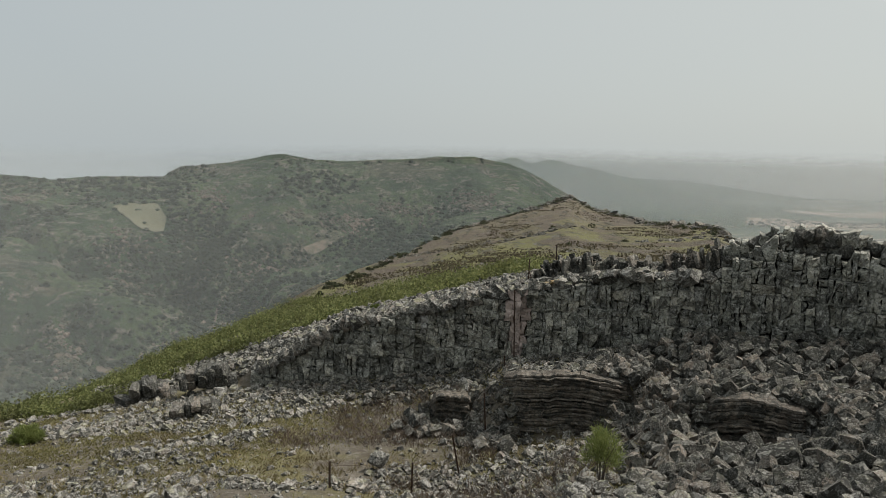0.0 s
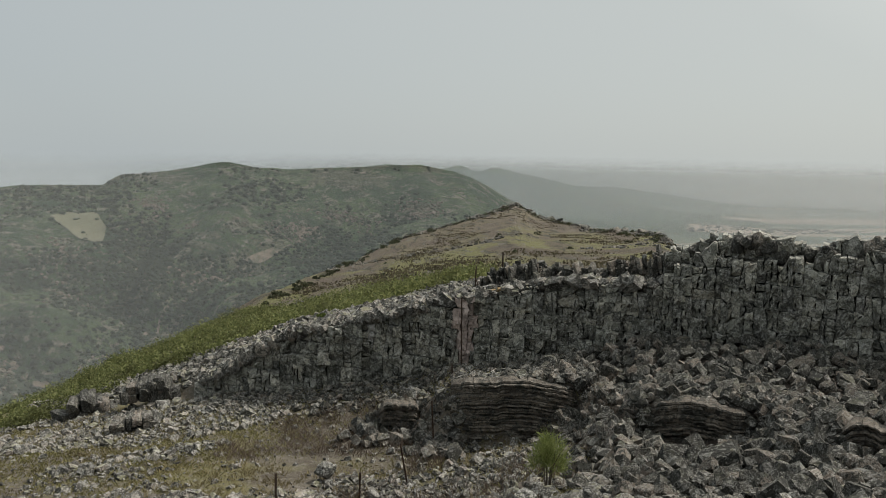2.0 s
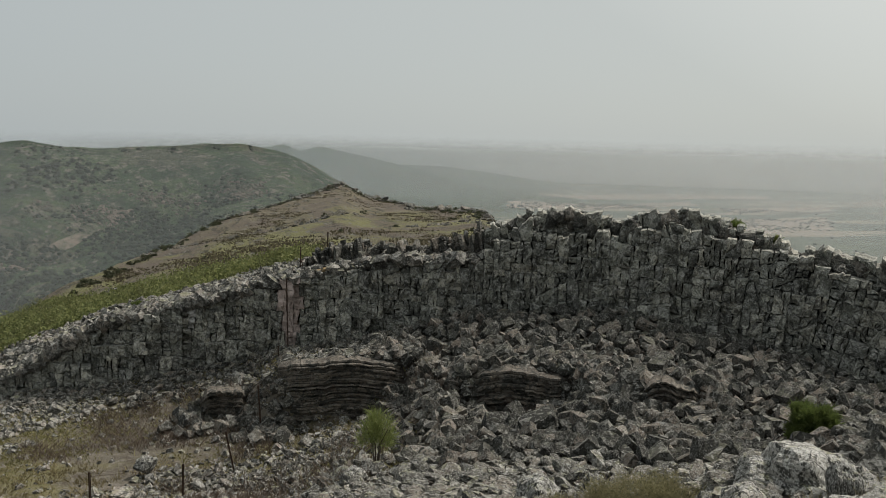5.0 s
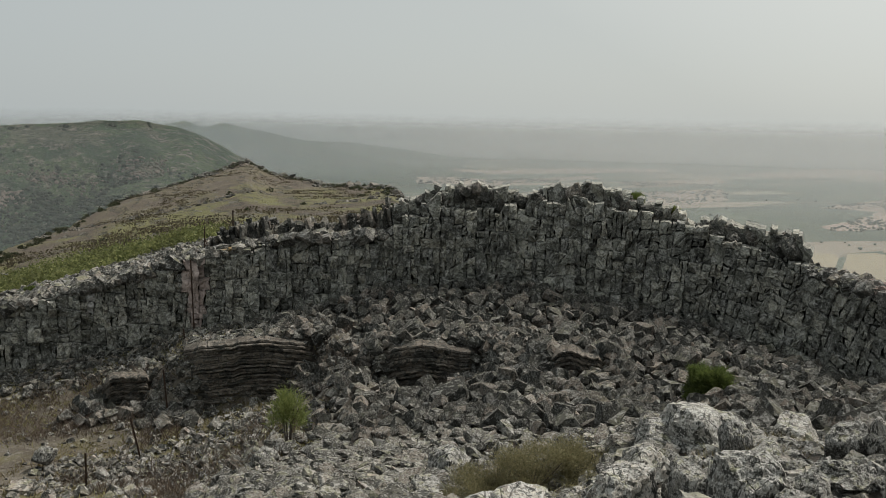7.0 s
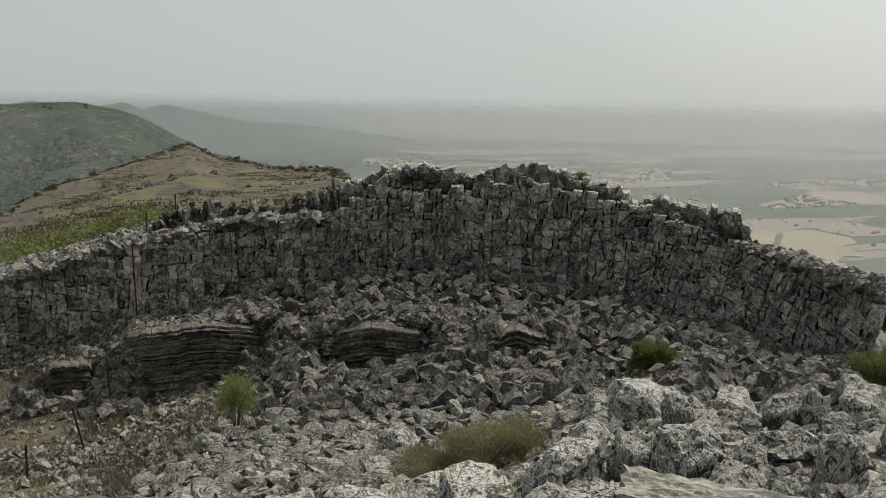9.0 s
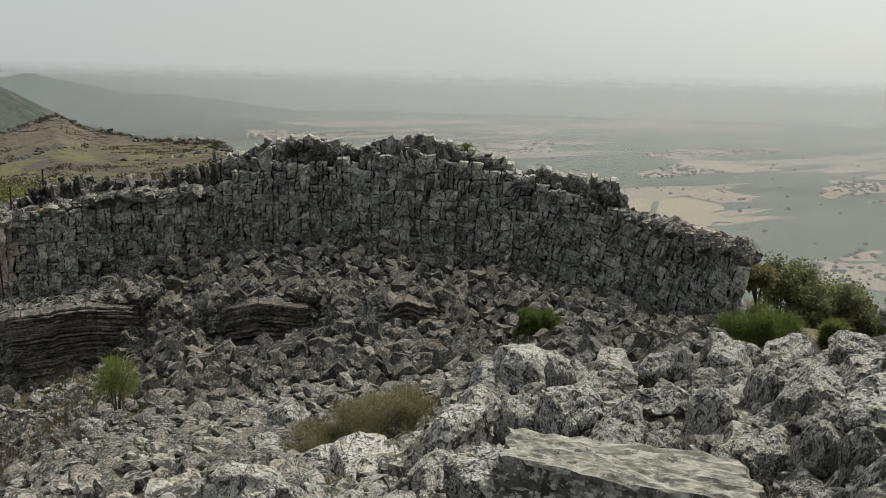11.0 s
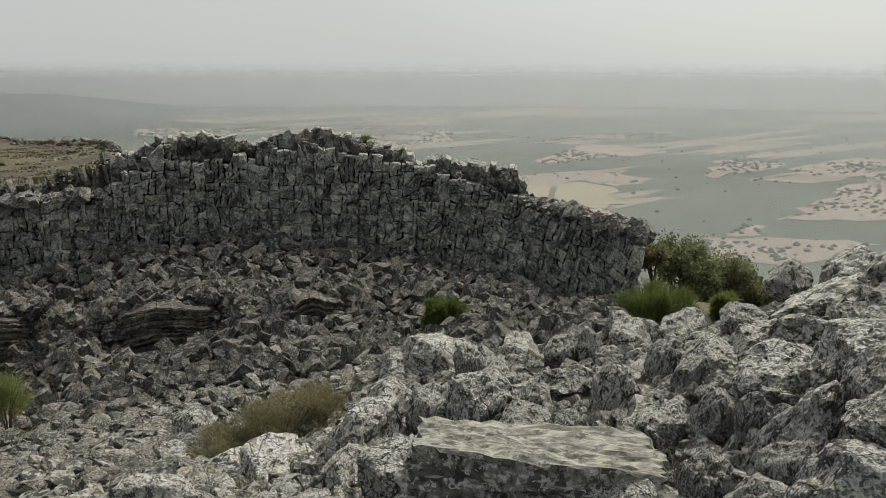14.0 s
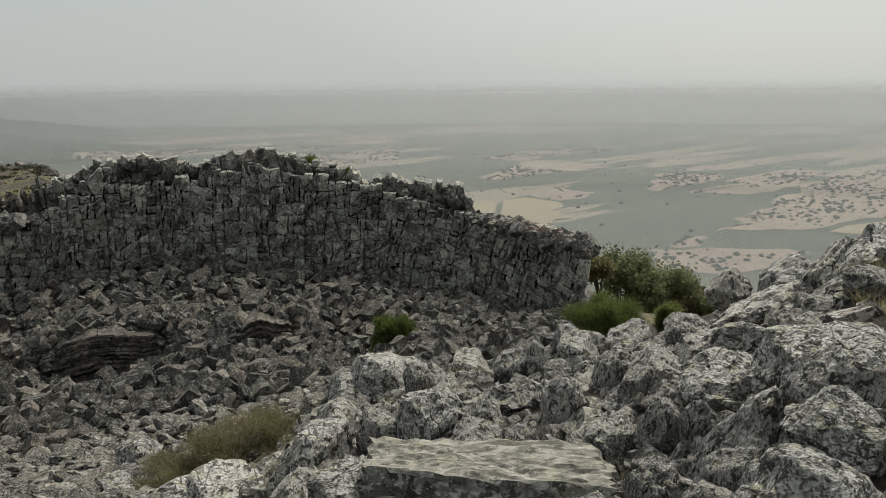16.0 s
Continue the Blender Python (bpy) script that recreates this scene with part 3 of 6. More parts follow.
def valley(x, y):
    """Depth of the valley that runs down the far hillside, and of a side branch."""
    best = np.full(np.shape(x), 1e9)
    for chain in (VALLEY, (VALLEY[2], at(-18.5, 900), at(-16.5, 1060))):
        for (ax, ay), (bx, by) in zip(chain[:-1], chain[1:]):
            t = np.clip(((x - ax) * (bx - ax) + (y - ay) * (by - ay)) / ((bx - ax) ** 2 + (by - ay) ** 2), 0, 1)
            best = np.minimum(best, np.hypot(x - ax - t * (bx - ax), y - ay - t * (by - ay)))
    return np.exp(-best / 60)


def ground_z(az, r):
    """The ground with its bumps, folds and gullies."""
    x, y = at(az, r)
    z = land(az, r)
    z = z + wave(x, y, 2.4, 1.3) * 0.09 * np.clip(r / 4, 0.3, 1)
    far = np.clip((r - 45) / 120, 0, 1) * np.clip((z + 199.5) / 25, 0, 1)
    gully = np.abs(wave(x, y + 0.35 * x, 230, 5.1, 5))
    hill = -48 * valley(x, y) * np.clip((1270 - r) / 200, 0, 1) - np.clip(0.42 - gully, 0, 1) * 70 * np.clip((1290 - r) / 300, 0, 1) + wave(x, y, 38, 2.2, 5) * 5.0 * np.clip((1310 - r) / 100, 0.25, 1)
    return z + far * np.where(r > 540, hill, wave(x, y, 12, 9.0) * 0.55 * np.clip((200 - r) / 40, 0.3, 1))


# ---- ground: one sheet out to the horizon ----
AZS = np.concatenate([np.arange(-180, -34, 4.0), np.arange(-34, 84, 0.4), np.arange(84, 180.1, 4.0)])
RS = np.concatenate([[0.02, 0.5, 1.0, 1.5], np.geomspace(2, 17, 60), np.arange(17.25, 36, 0.25), np.geomspace(36.2, 600, 90), np.geomspace(612, 1340, 130), np.geomspace(1360, 1900, 12), np.geomspace(1960, 4950, 40)])
GA, GR = np.meshgrid(AZS, RS, indexing="ij")
GX, GY = at(GA, GR)
GZ = ground_z(GA, GR)
na, nr = GA.shape
idx = np.arange(na * nr).reshape(na, nr)
quads = np.stack([idx[:-1, :-1], idx[1:, :-1], idx[1:, 1:], idx[:-1, 1:]], -1).reshape(-1, 4)
ground = link_mesh("ground", np.stack([GX, GY, GZ], -1).reshape(-1, 3), quads[:, ::-1].tolist(), SOIL, None, True)
for m in (PASTURE, FAR_HILL, PLAIN, SHADED_EARTH):
    ground.data.materials.append(m)
mid_r = GR[:-1, :-1].ravel()
mid_a = GA[:-1, :-1].ravel()
mid_z = GZ[:-1, :-1].ravel()
slot = np.where(mid_r < CLIFF_R(mid_a) + 6, 0, np.where(mid_r < 320, 1, np.where((mid_z > -197) & (mid_r > 320), 2, 3)))
# slot 4: earth with gap shade in its colour, under scree and boulders
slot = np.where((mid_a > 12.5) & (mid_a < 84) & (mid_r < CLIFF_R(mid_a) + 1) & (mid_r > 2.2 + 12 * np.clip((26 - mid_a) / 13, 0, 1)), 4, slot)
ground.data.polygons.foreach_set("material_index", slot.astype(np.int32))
tagged(ground, "stony ground with dry grass running out to hazy hills and plain", "ground", kind="structure")

# ---- cliff of jointed quartzite ----
cliff = tagged(new("cliff"), "dark grey jointed quartzite cliff with blocky vertical faces", "cliff")


def joint_block(seed):
    """A joint-bounded block, one metre each way, with broken edges."""
    rs = np.random.RandomState(seed)
    bm = bmesh.new()
    bmesh.ops.create_cube(bm, size=1.0)
    bmesh.ops.subdivide_edges(bm, edges=bm.edges[:], cuts=3, use_grid_fill=True)
    shift = rs.uniform(-0.14, 0.14, (2, 2, 2, 3))
    cuts = rs.normal(0, 1, (5, 3))
    cuts /= np.linalg.norm(cuts, axis=1)[:, None]
    for v in bm.verts:
        q = np.array(v.co)
        w = q + 0.5
        s = sum(shift[i, j, k] * (w[0] if i else 1 - w[0]) * (w[1] if j else 1 - w[1]) * (w[2] if k else 1 - w[2]) for i in (0, 1) for j in (0, 1) for k in (0, 1))
        q = q + s
        for c in cuts:
            over = q @ c - 0.62
            if over > 0:
                q = q - c * over
        q *= 1 - 0.04 * max(0.0, np.sort(np.abs(q))[1] - 0.36) / 0.14
        v.co = Vector(q + 0.04 * np.array(noise.noise_vector(Vector(q * 4.5 + seed))))
    return bm


BLOCKS = [tri_mesh(joint_block(s)) for s in range(30)]
rs = np.random.RandomState(11)
cliff_places = []


def wall_run(az0, az1, set_back, low, high, depth, slope, lean, rs, wide=(0.16, 0.62), tall=(0.12, 0.72), loose=0.055, step_out=0.2, tumble=0.045, jag=0.07):
    """Blocks stacked in leaning columns between two heights along the cliff's line."""
    az, left, ledge = az0, 0.0, 0.0
    while az < az1:
        if left <= 0:
            left, ledge = rs.uniform(0.6, 2.4), rs.uniform(-step_out, step_out)
        r = CLIFF_R(az) + set_back
        w = wide[0] + (wide[1] - wide[0]) * rs.uniform(0, 1) ** 1.4
        left -= w
        step = math.degrees(w / r)
        a = az + step / 2
        z0, z1 = low(a), high(a) + rs.uniform(-1.6, 1.2) * jag
        push = ledge + rs.normal(0, loose)
        z = z0 - rs.uniform(0.0, 0.6)
        while z < z1 - 0.06:
            h = tall[0] + (tall[1] - tall[0]) * rs.uniform(0, 1) ** 1.5
            if z1 - (z + h) < 0.12:
                h = z1 - z + rs.normal(0, 0.06)
            h = max(h, 0.12)
            k = lean(a) * (z + h / 2 - z0)
            aa = a + math.degrees(k / r)
            out = push + rs.normal(0, loose * 0.7) + 0.10 * (z + h / 2 - z0)
            rr = CLIFF_R(aa) + set_back + out + depth / 2
            z += h
            if aa > 55.9:
                continue
            x, y = at(aa, rr)
            face = Euler((rs.normal(0, tumble), lean(a) * 0.8 + rs.normal(0, tumble * 1.2), radians(-aa) + facing(aa) + rs.normal(0, tumble * 2))).to_matrix()
            scale = np.array([w * rs.uniform(1.12, 1.3), depth * rs.uniform(0.9, 1.1), h * rs.uniform(1.06, 1.22)])
            cliff_places.append((rs.randint(30), np.array([x, y, z - h / 2 + slope(a) * k]), np.array(face), scale))
        az += step


def facing(a):
    """How far the cliff's line turns away from square to the line of sight."""
    return -math.atan2((CLIFF_R(a + 0.5) - CLIFF_R(a - 0.5)), CLIFF_R(a) * radians(1.0)) * -1.0


lean_of = line(-14, 0.02, 34, 0.0, 42, 0.16, 50, 0.26, 58, 0.28)
dip_of = line(-14, 0.0, 36, 0.0, 42, -0.10, 50, -0.24, 58, -0.28)
foot_line = lambda a: CLIFF_R(a) * tan_d(BASE_EL(a)) - 0.3
edge_line = lambda a: (CLIFF_R(a) + 0.3) * tan_d(TOP_EL(a))
crest_line = lambda a: (CLIFF_R(a) + 1.0) * tan_d(CREST_EL(a)) + 0.08
head_line = lambda a: np.where((a > 19.4) & (a < 47.5), np.maximum(crest_line(a), edge_line(a)), edge_line(a))
PER_DEG = 25 * math.radians(1)


def halve(poly, n, c):
    """The part of a convex outline on the near side of the line n . p = c."""
    out = []
    for i in range(len(poly)):
        p, q = poly[i], poly[(i + 1) % len(poly)]
        a, b = n[0] * p[0] + n[1] * p[1] - c, n[0] * q[0] + n[1] * q[1] - c
        if a <= 0:
            out.append(p)
        if a * b < 0:
            t = a / (a - b)
            out.append((p[0] + t * (q[0] - p[0]), p[1] + t * (q[1] - p[1])))
    return out


def area_of(poly):
    return 0.5 * abs(sum(poly[i][0] * poly[(i + 1) % len(poly)][1] - poly[(i + 1) % len(poly)][0] * poly[i][1] for i in range(len(poly))))


def joints(poly, off, rs, out, least):
    """Splits a stretch of rock face along upright joints and beds until the blocks are small."""
    size = area_of(poly)
    if len(poly) < 3 or size < 0.004:
        return
    us, zs = [p[0] for p in poly], [p[1] for p in poly]
    w, h = max(us) - min(us), max(zs) - min(zs)
    if size < least * math.exp(rs.normal(0, 0.75)):
        out.append((poly, off))
        return
    mid_u = (max(us) + min(us)) / 2
    lean, dip = float(lean_of(mid_u / PER_DEG)), float(dip_of(mid_u / PER_DEG))
    upright = w * rs.uniform(0.7, 1.5) > h * (0.62 if mid_u < 39 * PER_DEG else 1.0)
    turn = (rs.normal(0, 0.07) - lean) if upright else math.pi / 2 + rs.normal(0, 0.09) + dip
    if rs.uniform() < 0.10:
        turn += rs.choice([-1, 1]) * rs.uniform(0.3, 0.7)
    n = (math.cos(turn), math.sin(turn))
    reach = [n[0] * p[0] + n[1] * p[1] for p in poly]
    c = min(reach) + (max(reach) - min(reach)) * rs.uniform(0.3, 0.7)
    step = (0.020 + 0.038 * math.sqrt(size)) * (1.0 if mid_u < 38 * PER_DEG else 0.6)
    joints(halve(poly, n, c), off + rs.normal(0, step), rs, out, least)
    joints(halve(poly, (-n[0], -n[1]), -c), off + rs.normal(0, step), rs, out, least)


def face_block(poly, off, rs):
    """A block of the face: its outline pushed back into the hill, with a broken front."""
    rim = []
    mu, mz = sum(p[0] for p in poly) / len(poly), sum(p[1] for p in poly) / len(poly)
    wide = math.sqrt(area_of(poly))
    gap = 1 - min(0.12, rs.uniform(0.001, 0.012) / wide)
    for i, p in enumerate(poly):
        q = poly[(i + 1) % len(poly)]
        m = max(1, int(math.dist(p, q) / 0.10))
        for k in range(m):
            j = rs.normal(0, 0.016, 2) if k else rs.normal(0, 0.022, 2)
            rim.append((p[0] + (q[0] - p[0]) * k / m + j[0], p[1] + (q[1] - p[1]) * k / m + j[1]))
    rim = np.array(rim)
    n = len(rim)
    tilt = rs.normal(0, 0.08, 2)
    edge = rs.uniform(0.008, 0.04)
    rings = []
    for inset, deep in ((0.0, 0.95), (0.0, edge * 1.6), (0.06, edge * 0.5), (0.22, 0.0), (0.5, -0.012), (0.78, -0.016)):
        k = gap * (1 - inset)
        uz = np.array([mu, mz]) + (rim - [mu, mz]) * k
        d = np.full(n, deep)
        if deep < 0.9:
            d = d + (uz - [mu, mz]) @ tilt + 0.09 * wave(uz[:, 0], uz[:, 1], 0.30, 3.3, 4) * min(1.0, wide / 0.25) + rs.normal(0, 0.014, n)
        rings.append(np.column_stack([uz, d]))
    rings.append(np.array([[mu, mz, 0.11 * float(wave(mu, mz, 0.30, 3.3, 4)) - 0.015]]))
    p = np.concatenate(rings)
    az = p[:, 0] / PER_DEG
    ma = mu / PER_DEG
    over = mz - edge_line(ma) - 0.35 * wave(mu, 0.0, 1.7, 6.0, 2)
    r = CLIFF_R(az) + min(off + 0.10 * (mz - foot_line(ma)), 0.42) + 0.55 * min(1.0, max(0.0, over / 0.25)) * (ma > 19.4) + p[:, 2]
    x, y = at(az, r)
    v = np.column_stack([x, y, p[:, 1]])
    f = []
    for k in range(5):
        for i in range(n):
            j = (i + 1) % n
            a, b, c, d = k * n + i, k * n + j, (k + 1) * n + j, (k + 1) * n + i
            f += [(a, b, c), (a, c, d)]
    f += [(5 * n + i, 5 * n + (i + 1) % n, 6 * n) for i in range(n)]
    return v, np.array(f)


rs = np.random.RandomState(37)
face_blocks = []
u = -13.4 * PER_DEG
while u < 56.6 * PER_DEG:
    w = rs.uniform(0.9, 2.6)
    mid_a = (u + w / 2) / PER_DEG
    low = float(foot_line(mid_a)) - 0.4
    high = max(float(head_line((u + w * k) / PER_DEG)) for k in (0.0, 0.5, 1.0)) + 0.35
    k0, k1 = float(lean_of(u / PER_DEG)), float(lean_of((u + w) / PER_DEG))
    cell = []
    joints([(u + k0 * (low + 6), low), (u + w + k1 * (low + 6), low), (u + w + k1 * (high + 6), high), (u + k0 * (high + 6), high)], rs.normal(0, 0.03), rs, cell, 0.12 if mid_a < 38 else 0.085)
    for poly, off in cell:
        cu, cz = np.mean(poly, 0)
        a = cu / PER_DEG
        if a > 56.3 or cz > float(head_line(a)) + 0.12:
            continue
        if max(q[1] for q in poly) > float(head_line(a)) - 0.15:
            n = (rs.normal(0, 0.2), 1.0)
            poly = halve(poly, n, n[0] * cu + float(head_line(a)) + rs.uniform(-0.14, 0.08))
        if len(poly) > 2 and area_of(poly) > 0.012:
            face_blocks.append((cu, face_block(poly, off, rs)))
    u += w
# a vein of pink quartz and a whitish streak run down the face
vein = tagged(new("quartz_vein"), "pale pink quartz vein running down the cliff face", "rock vein")
streak = tagged(new("pale_streak"), "whitish streak of bare quartz at the cliff's edge", "rock vein")
plain_blocks = []
for cu, (v, f) in face_blocks:
    a, z = cu / PER_DEG, float(v[:, 2].mean())
    if abs(a - 5.5) < 0.34 + 0.15 * (z + 7.2) and z > -7.3:
        link_mesh("vein_block", v, f.tolist(), PINK_ROCK, vein)
    elif abs(a + 1.15) < 0.32 and z > float(edge_line(a)) - 0.8:
        link_mesh("vein_block", v, f.tolist(), PALE_QUARTZ, streak)
    else:
        plain_blocks.append((cu, (v, f)))
face_blocks = plain_blocks
# the blocks round the middle of the face are pieces of their own, the rest is one mesh
near_mid = [k for k, (cu, b) in enumerate(face_blocks) if 20 * PER_DEG < cu < 36 * PER_DEG][:300]
for k in near_mid:
    v, f = face_blocks[k][1]
    link_mesh("block", v, f.tolist(), WALL_ROCK, cliff)
picked = set(near_mid)
shapes = [b for k, (cu, b) in enumerate(face_blocks) if k not in picked]
rest_ob = scatter_mesh("jointed_rock", shapes, [(k, np.zeros(3), np.eye(3), np.ones(3)) for k in range(len(shapes))], WALL_REST)
rest_ob.parent = cliff
tagged(rest_ob, "", "", "", "stuff")
# upturned slabs standing along the edge
wall_run(6.2, 19.8, 1.5, lambda a: (CLIFF_R(a) + 1) * tan_d(TOP_EL(a)) - 0.3, lambda a: (CLIFF_R(a) + 1.9) * tan_d(CREST_EL(a)) + rs.normal(0, 0.10), 0.5, lambda a: 0.0, line(-14, -0.24, 60, -0.24), rs, (0.06, 0.18), (0.4, 0.9), 0.14, 0.2, 0.12)
slabs = scatter_mesh("upturned_rock", BLOCKS, cliff_places, SCREE_ROCK)
slabs.parent = cliff
tagged(slabs, "", "", "", "stuff")
block_meshes = []
for v, f in BLOCKS:
    me = bpy.data.meshes.new("block")
    me.from_pydata(v.tolist(), [], f.tolist())
    me.materials.append(SCREE_ONE)
    block_meshes.append(me)

# ---- loose stones ----
rng = np.random.RandomState(8)
STONES = [tri_mesh(hull_rock(100 + s, 12 + s % 5, (1, rng.uniform(0.6, 0.95), rng.uniform(0.4, 0.8)), 0.6)) for s in range(40)]


def broken(seed, size=(1, 0.8, 0.6), fine=0, rough=0.03, chips=3, jitter=0.10):
    """An angular split block: a skewed box with corners struck off, its faces pitted when fine."""
    rs = np.random.RandomState(seed)
    struck = set(rs.choice(8, chips, False).tolist())
    bm = bmesh.new()
    for i in range(8):
        c = np.array([(i & 1) - 0.5, (i >> 1 & 1) - 0.5, (i >> 2 & 1) - 0.5]) + rs.uniform(-jitter, jitter, 3)
        if i in struck:
            for k in range(3):
                q = c.copy()
                q[k] *= rs.uniform(0.1, 0.75)
                bm.verts.new(q * size)
        else:
            bm.verts.new(c * size)
    got = bmesh.ops.convex_hull(bm, input=bm.verts[:])
    bmesh.ops.delete(bm, geom=list({g for g in got["geom_interior"] + got["geom_unused"] if isinstance(g, bmesh.types.BMVert)}), context="VERTS")
    if fine:
        bmesh.ops.subdivide_edges(bm, edges=bm.edges[:], cuts=fine, use_grid_fill=True)
        for _ in range(2):
            bmesh.ops.smooth_vert(bm, verts=bm.verts[:], factor=0.35, use_axis_x=True, use_axis_y=True, use_axis_z=True)
        off = seed * 3.7
        for v in bm.verts:
            q = Vector(v.co)
            v.co = q + rough * 2.2 * noise.noise_vector(q * 3.0 + Vector((off, 0, 0))) - q.normalized() * rough * abs(noise.noise(q * 8 + Vector((off, 5, 0)))) * 1.6 + rough * 0.7 * noise.noise_vector(q * 11 + Vector((0, off, 0)))
    return tri_mesh(bm)


BROKEN = [broken(700 + s, (1, rng.uniform(0.62, 0.95), rng.uniform(0.5, 0.85)), 0, 0, 3 + s % 3) for s in range(40)]

CUT_MESHES = []
for v, f in [broken(760 + s, (1, rng.uniform(0.6, 0.95), rng.uniform(0.5, 0.85)), 2, 0.03, 2 + s % 3) for s in range(24)]:
    me = bpy.data.meshes.new("scree_block")
    me.from_pydata(v.tolist(), [], f.tolist())
    me.materials.append(SCREE_ONE)
    CUT_MESHES.append(me)


def lay_stones(name, count, az_range, r_range, size_range, mat, keep=None, power=2.0, seed=3, sink=0.25, tilt=0.5, shapes=None):
    shapes = shapes or STONES
    rs = np.random.RandomState(seed)
    az = rs.uniform(*az_range, count)
    r = np.sqrt(rs.uniform(r_range[0] ** 2, r_range[1] ** 2, count)) if not callable(r_range) else r_range(az, rs)
    size = size_range[0] + (size_range[1] - size_range[0]) * rs.uniform(0, 1, count) ** power
    if keep is not None:
        ok = keep(az, r, size, rs)
        az, r, size = az[ok], r[ok], size[ok]
    x, y = at(az, r)
    z = ground_z(az, r)
    places = []
    for i in range(len(az)):
        places.append((rs.randint(len(shapes)), np.array([x[i], y[i], z[i] + size[i] * (0.3 - sink)]), turned(rs, tilt), np.full(3, size[i])))
    return tagged(scatter_mesh(name, shapes, places, mat), kind="stuff")

# scree and rubble: stones laid side by side, the large ones first


def packed(az_range, r_range, sizes, tries, keep, seed, close=0.40):
    """Rows of x, y, size with no stone inside another."""
    rs = np.random.RandomState(seed)
    cell, taken, out = 0.7, {}, []
    for (low, high), count in zip(sizes, tries):
        az = rs.uniform(*az_range, count)
        r = np.sqrt(rs.uniform(r_range[0] ** 2, r_range[1] ** 2, count))
        size = rs.uniform(low, high, count)
        ok = keep(az, r, size)
        x, y = at(az[ok], r[ok])
        for px, py, ps in zip(x, y, size[ok]):
            i, j = int(px // cell), int(py // cell)
            if any((px - q[0]) ** 2 + (py - q[1]) ** 2 < (close * (ps + q[2])) ** 2 for m in (-1, 0, 1) for n in (-1, 0, 1) for q in taken.get((i + m, j + n), ())):
                continue
            taken.setdefault((i, j), []).append((px, py, ps))
            out.append((px, py, ps))
    return np.array(out)


def polar(x, y):
    return np.degrees(np.arctan2(x, y)), np.hypot(x, y)


def stone_places(rows, rise, tilt, count, seed, flat=1.0):
    rs = np.random.RandomState(seed)
    z = ground_z(*polar(rows[:, 0], rows[:, 1]))
    return [(rs.randint(count), np.array([x, y, h + s * rise * rs.uniform(0.6, 1.3)]), turned(rs, tilt), s * rs.uniform(0.85, 1.12, 3) * np.array([1, 1, flat])) for (x, y, s), h in zip(rows, z)]


def in_scree(az, r, s):
    edge = np.interp(az, [10.5, 12.5, 14, 20, 35, 42, 60], [23.5, 20, 15.5, 14, 13, 9.8, 9.2]) + wave(*at(az, r), 2.5, 4.0)
    face = ((az < 12.6) & (r > 22.0) & (r < 23.3)) | ((az > 19.2) & (az < 25.2) & (r > 18.5) & (r < 20.2)) | ((az > 31.2) & (az < 34.6) & (r > 17.0) & (r < 18.4))
    x, y = at(az, r)
    clear = np.ones(len(az), bool)
    for a, d, wide in ((41.7, 15.0, 0.9), (41.7, 14.2, 0.9), (41.7, 13.2, 0.6), (56.9, 11.9, 1.1), (56.9, 11.0, 0.9), (61.0, 12.9, 0.6)):
        bx, by = at(a, d)
        clear &= np.hypot(x - bx, y - by) > wide
    return (r < CLIFF_R(az) - 0.1) & (r > edge) & ~(face & (s > 0.16)) & (clear | (s < 0.15)) & ((az < 36) | (s < 0.42))


rows = packed((10.5, 60), (9, 25.6), ((0.55, 0.75), (0.36, 0.5), (0.23, 0.36), (0.14, 0.23), (0.09, 0.14)), (45, 520, 9000, 22000, 5000), in_scree, 5, 0.44)
big = rows[rows[:, 2] > 0.4][:290]
for k, where, turn, scale in stone_places(big, 0.30, 0.8, len(CUT_MESHES), 61):
    ob = new("scree_block", CUT_MESHES[k])
    ob.matrix_basis = Matrix.Translation(where) @ Matrix(turn.tolist()).to_4x4() @ Matrix.Diagonal((*scale, 1))
    tagged(ob, "loose angular dark grey quartzite block in the scree", "rock", "large blocks of the scree")
small = np.concatenate([rows[rows[:, 2] > 0.4][290:], rows[rows[:, 2] <= 0.4]])
mid_size = small[small[:, 2] > 0.2]
o = scatter_mesh("scree", BROKEN, stone_places(mid_size, 0.34, 1.1, len(BROKEN), 62), SCREE_ROCK)
tagged(o, "slope of loose angular grey quartzite stones below the cliff", "scree", kind="stuff")
o = scatter_mesh("scree_gravel", STONES, stone_places(small[small[:, 2] <= 0.2], 0.10, 0.9, len(STONES), 63), SCREE_ROCK)
tagged(o, "small broken stones filling the gaps of the scree", "scree", kind="stuff")
upper = packed((12.5, 56), (10, 25.4), ((0.36, 0.46), (0.24, 0.36), (0.16, 0.24)), (120, 1500, 3200), lambda az, r, s: in_scree(az, r, s) & (wave(*at(az, r), 1.6, 17.0) > -0.25), 15, 0.5)
BROKEN_MESHES = []
for v, f in BROKEN:
    me = bpy.data.meshes.new("scree_stone")
    me.from_pydata(v.tolist(), [], f.tolist())
    me.materials.append(SCREE_ONE)
    BROKEN_MESHES.append(me)


def single_stones(name, meshes, places, label, group):
    for k, where, turn, scale in places:
        ob = new(name, meshes[k])
        ob.matrix_basis = Matrix.Translation(where) @ Matrix(turn.tolist()).to_4x4() @ Matrix.Diagonal((*np.broadcast_to(scale, 3), 1))
        tagged(ob, label, "rock", group)


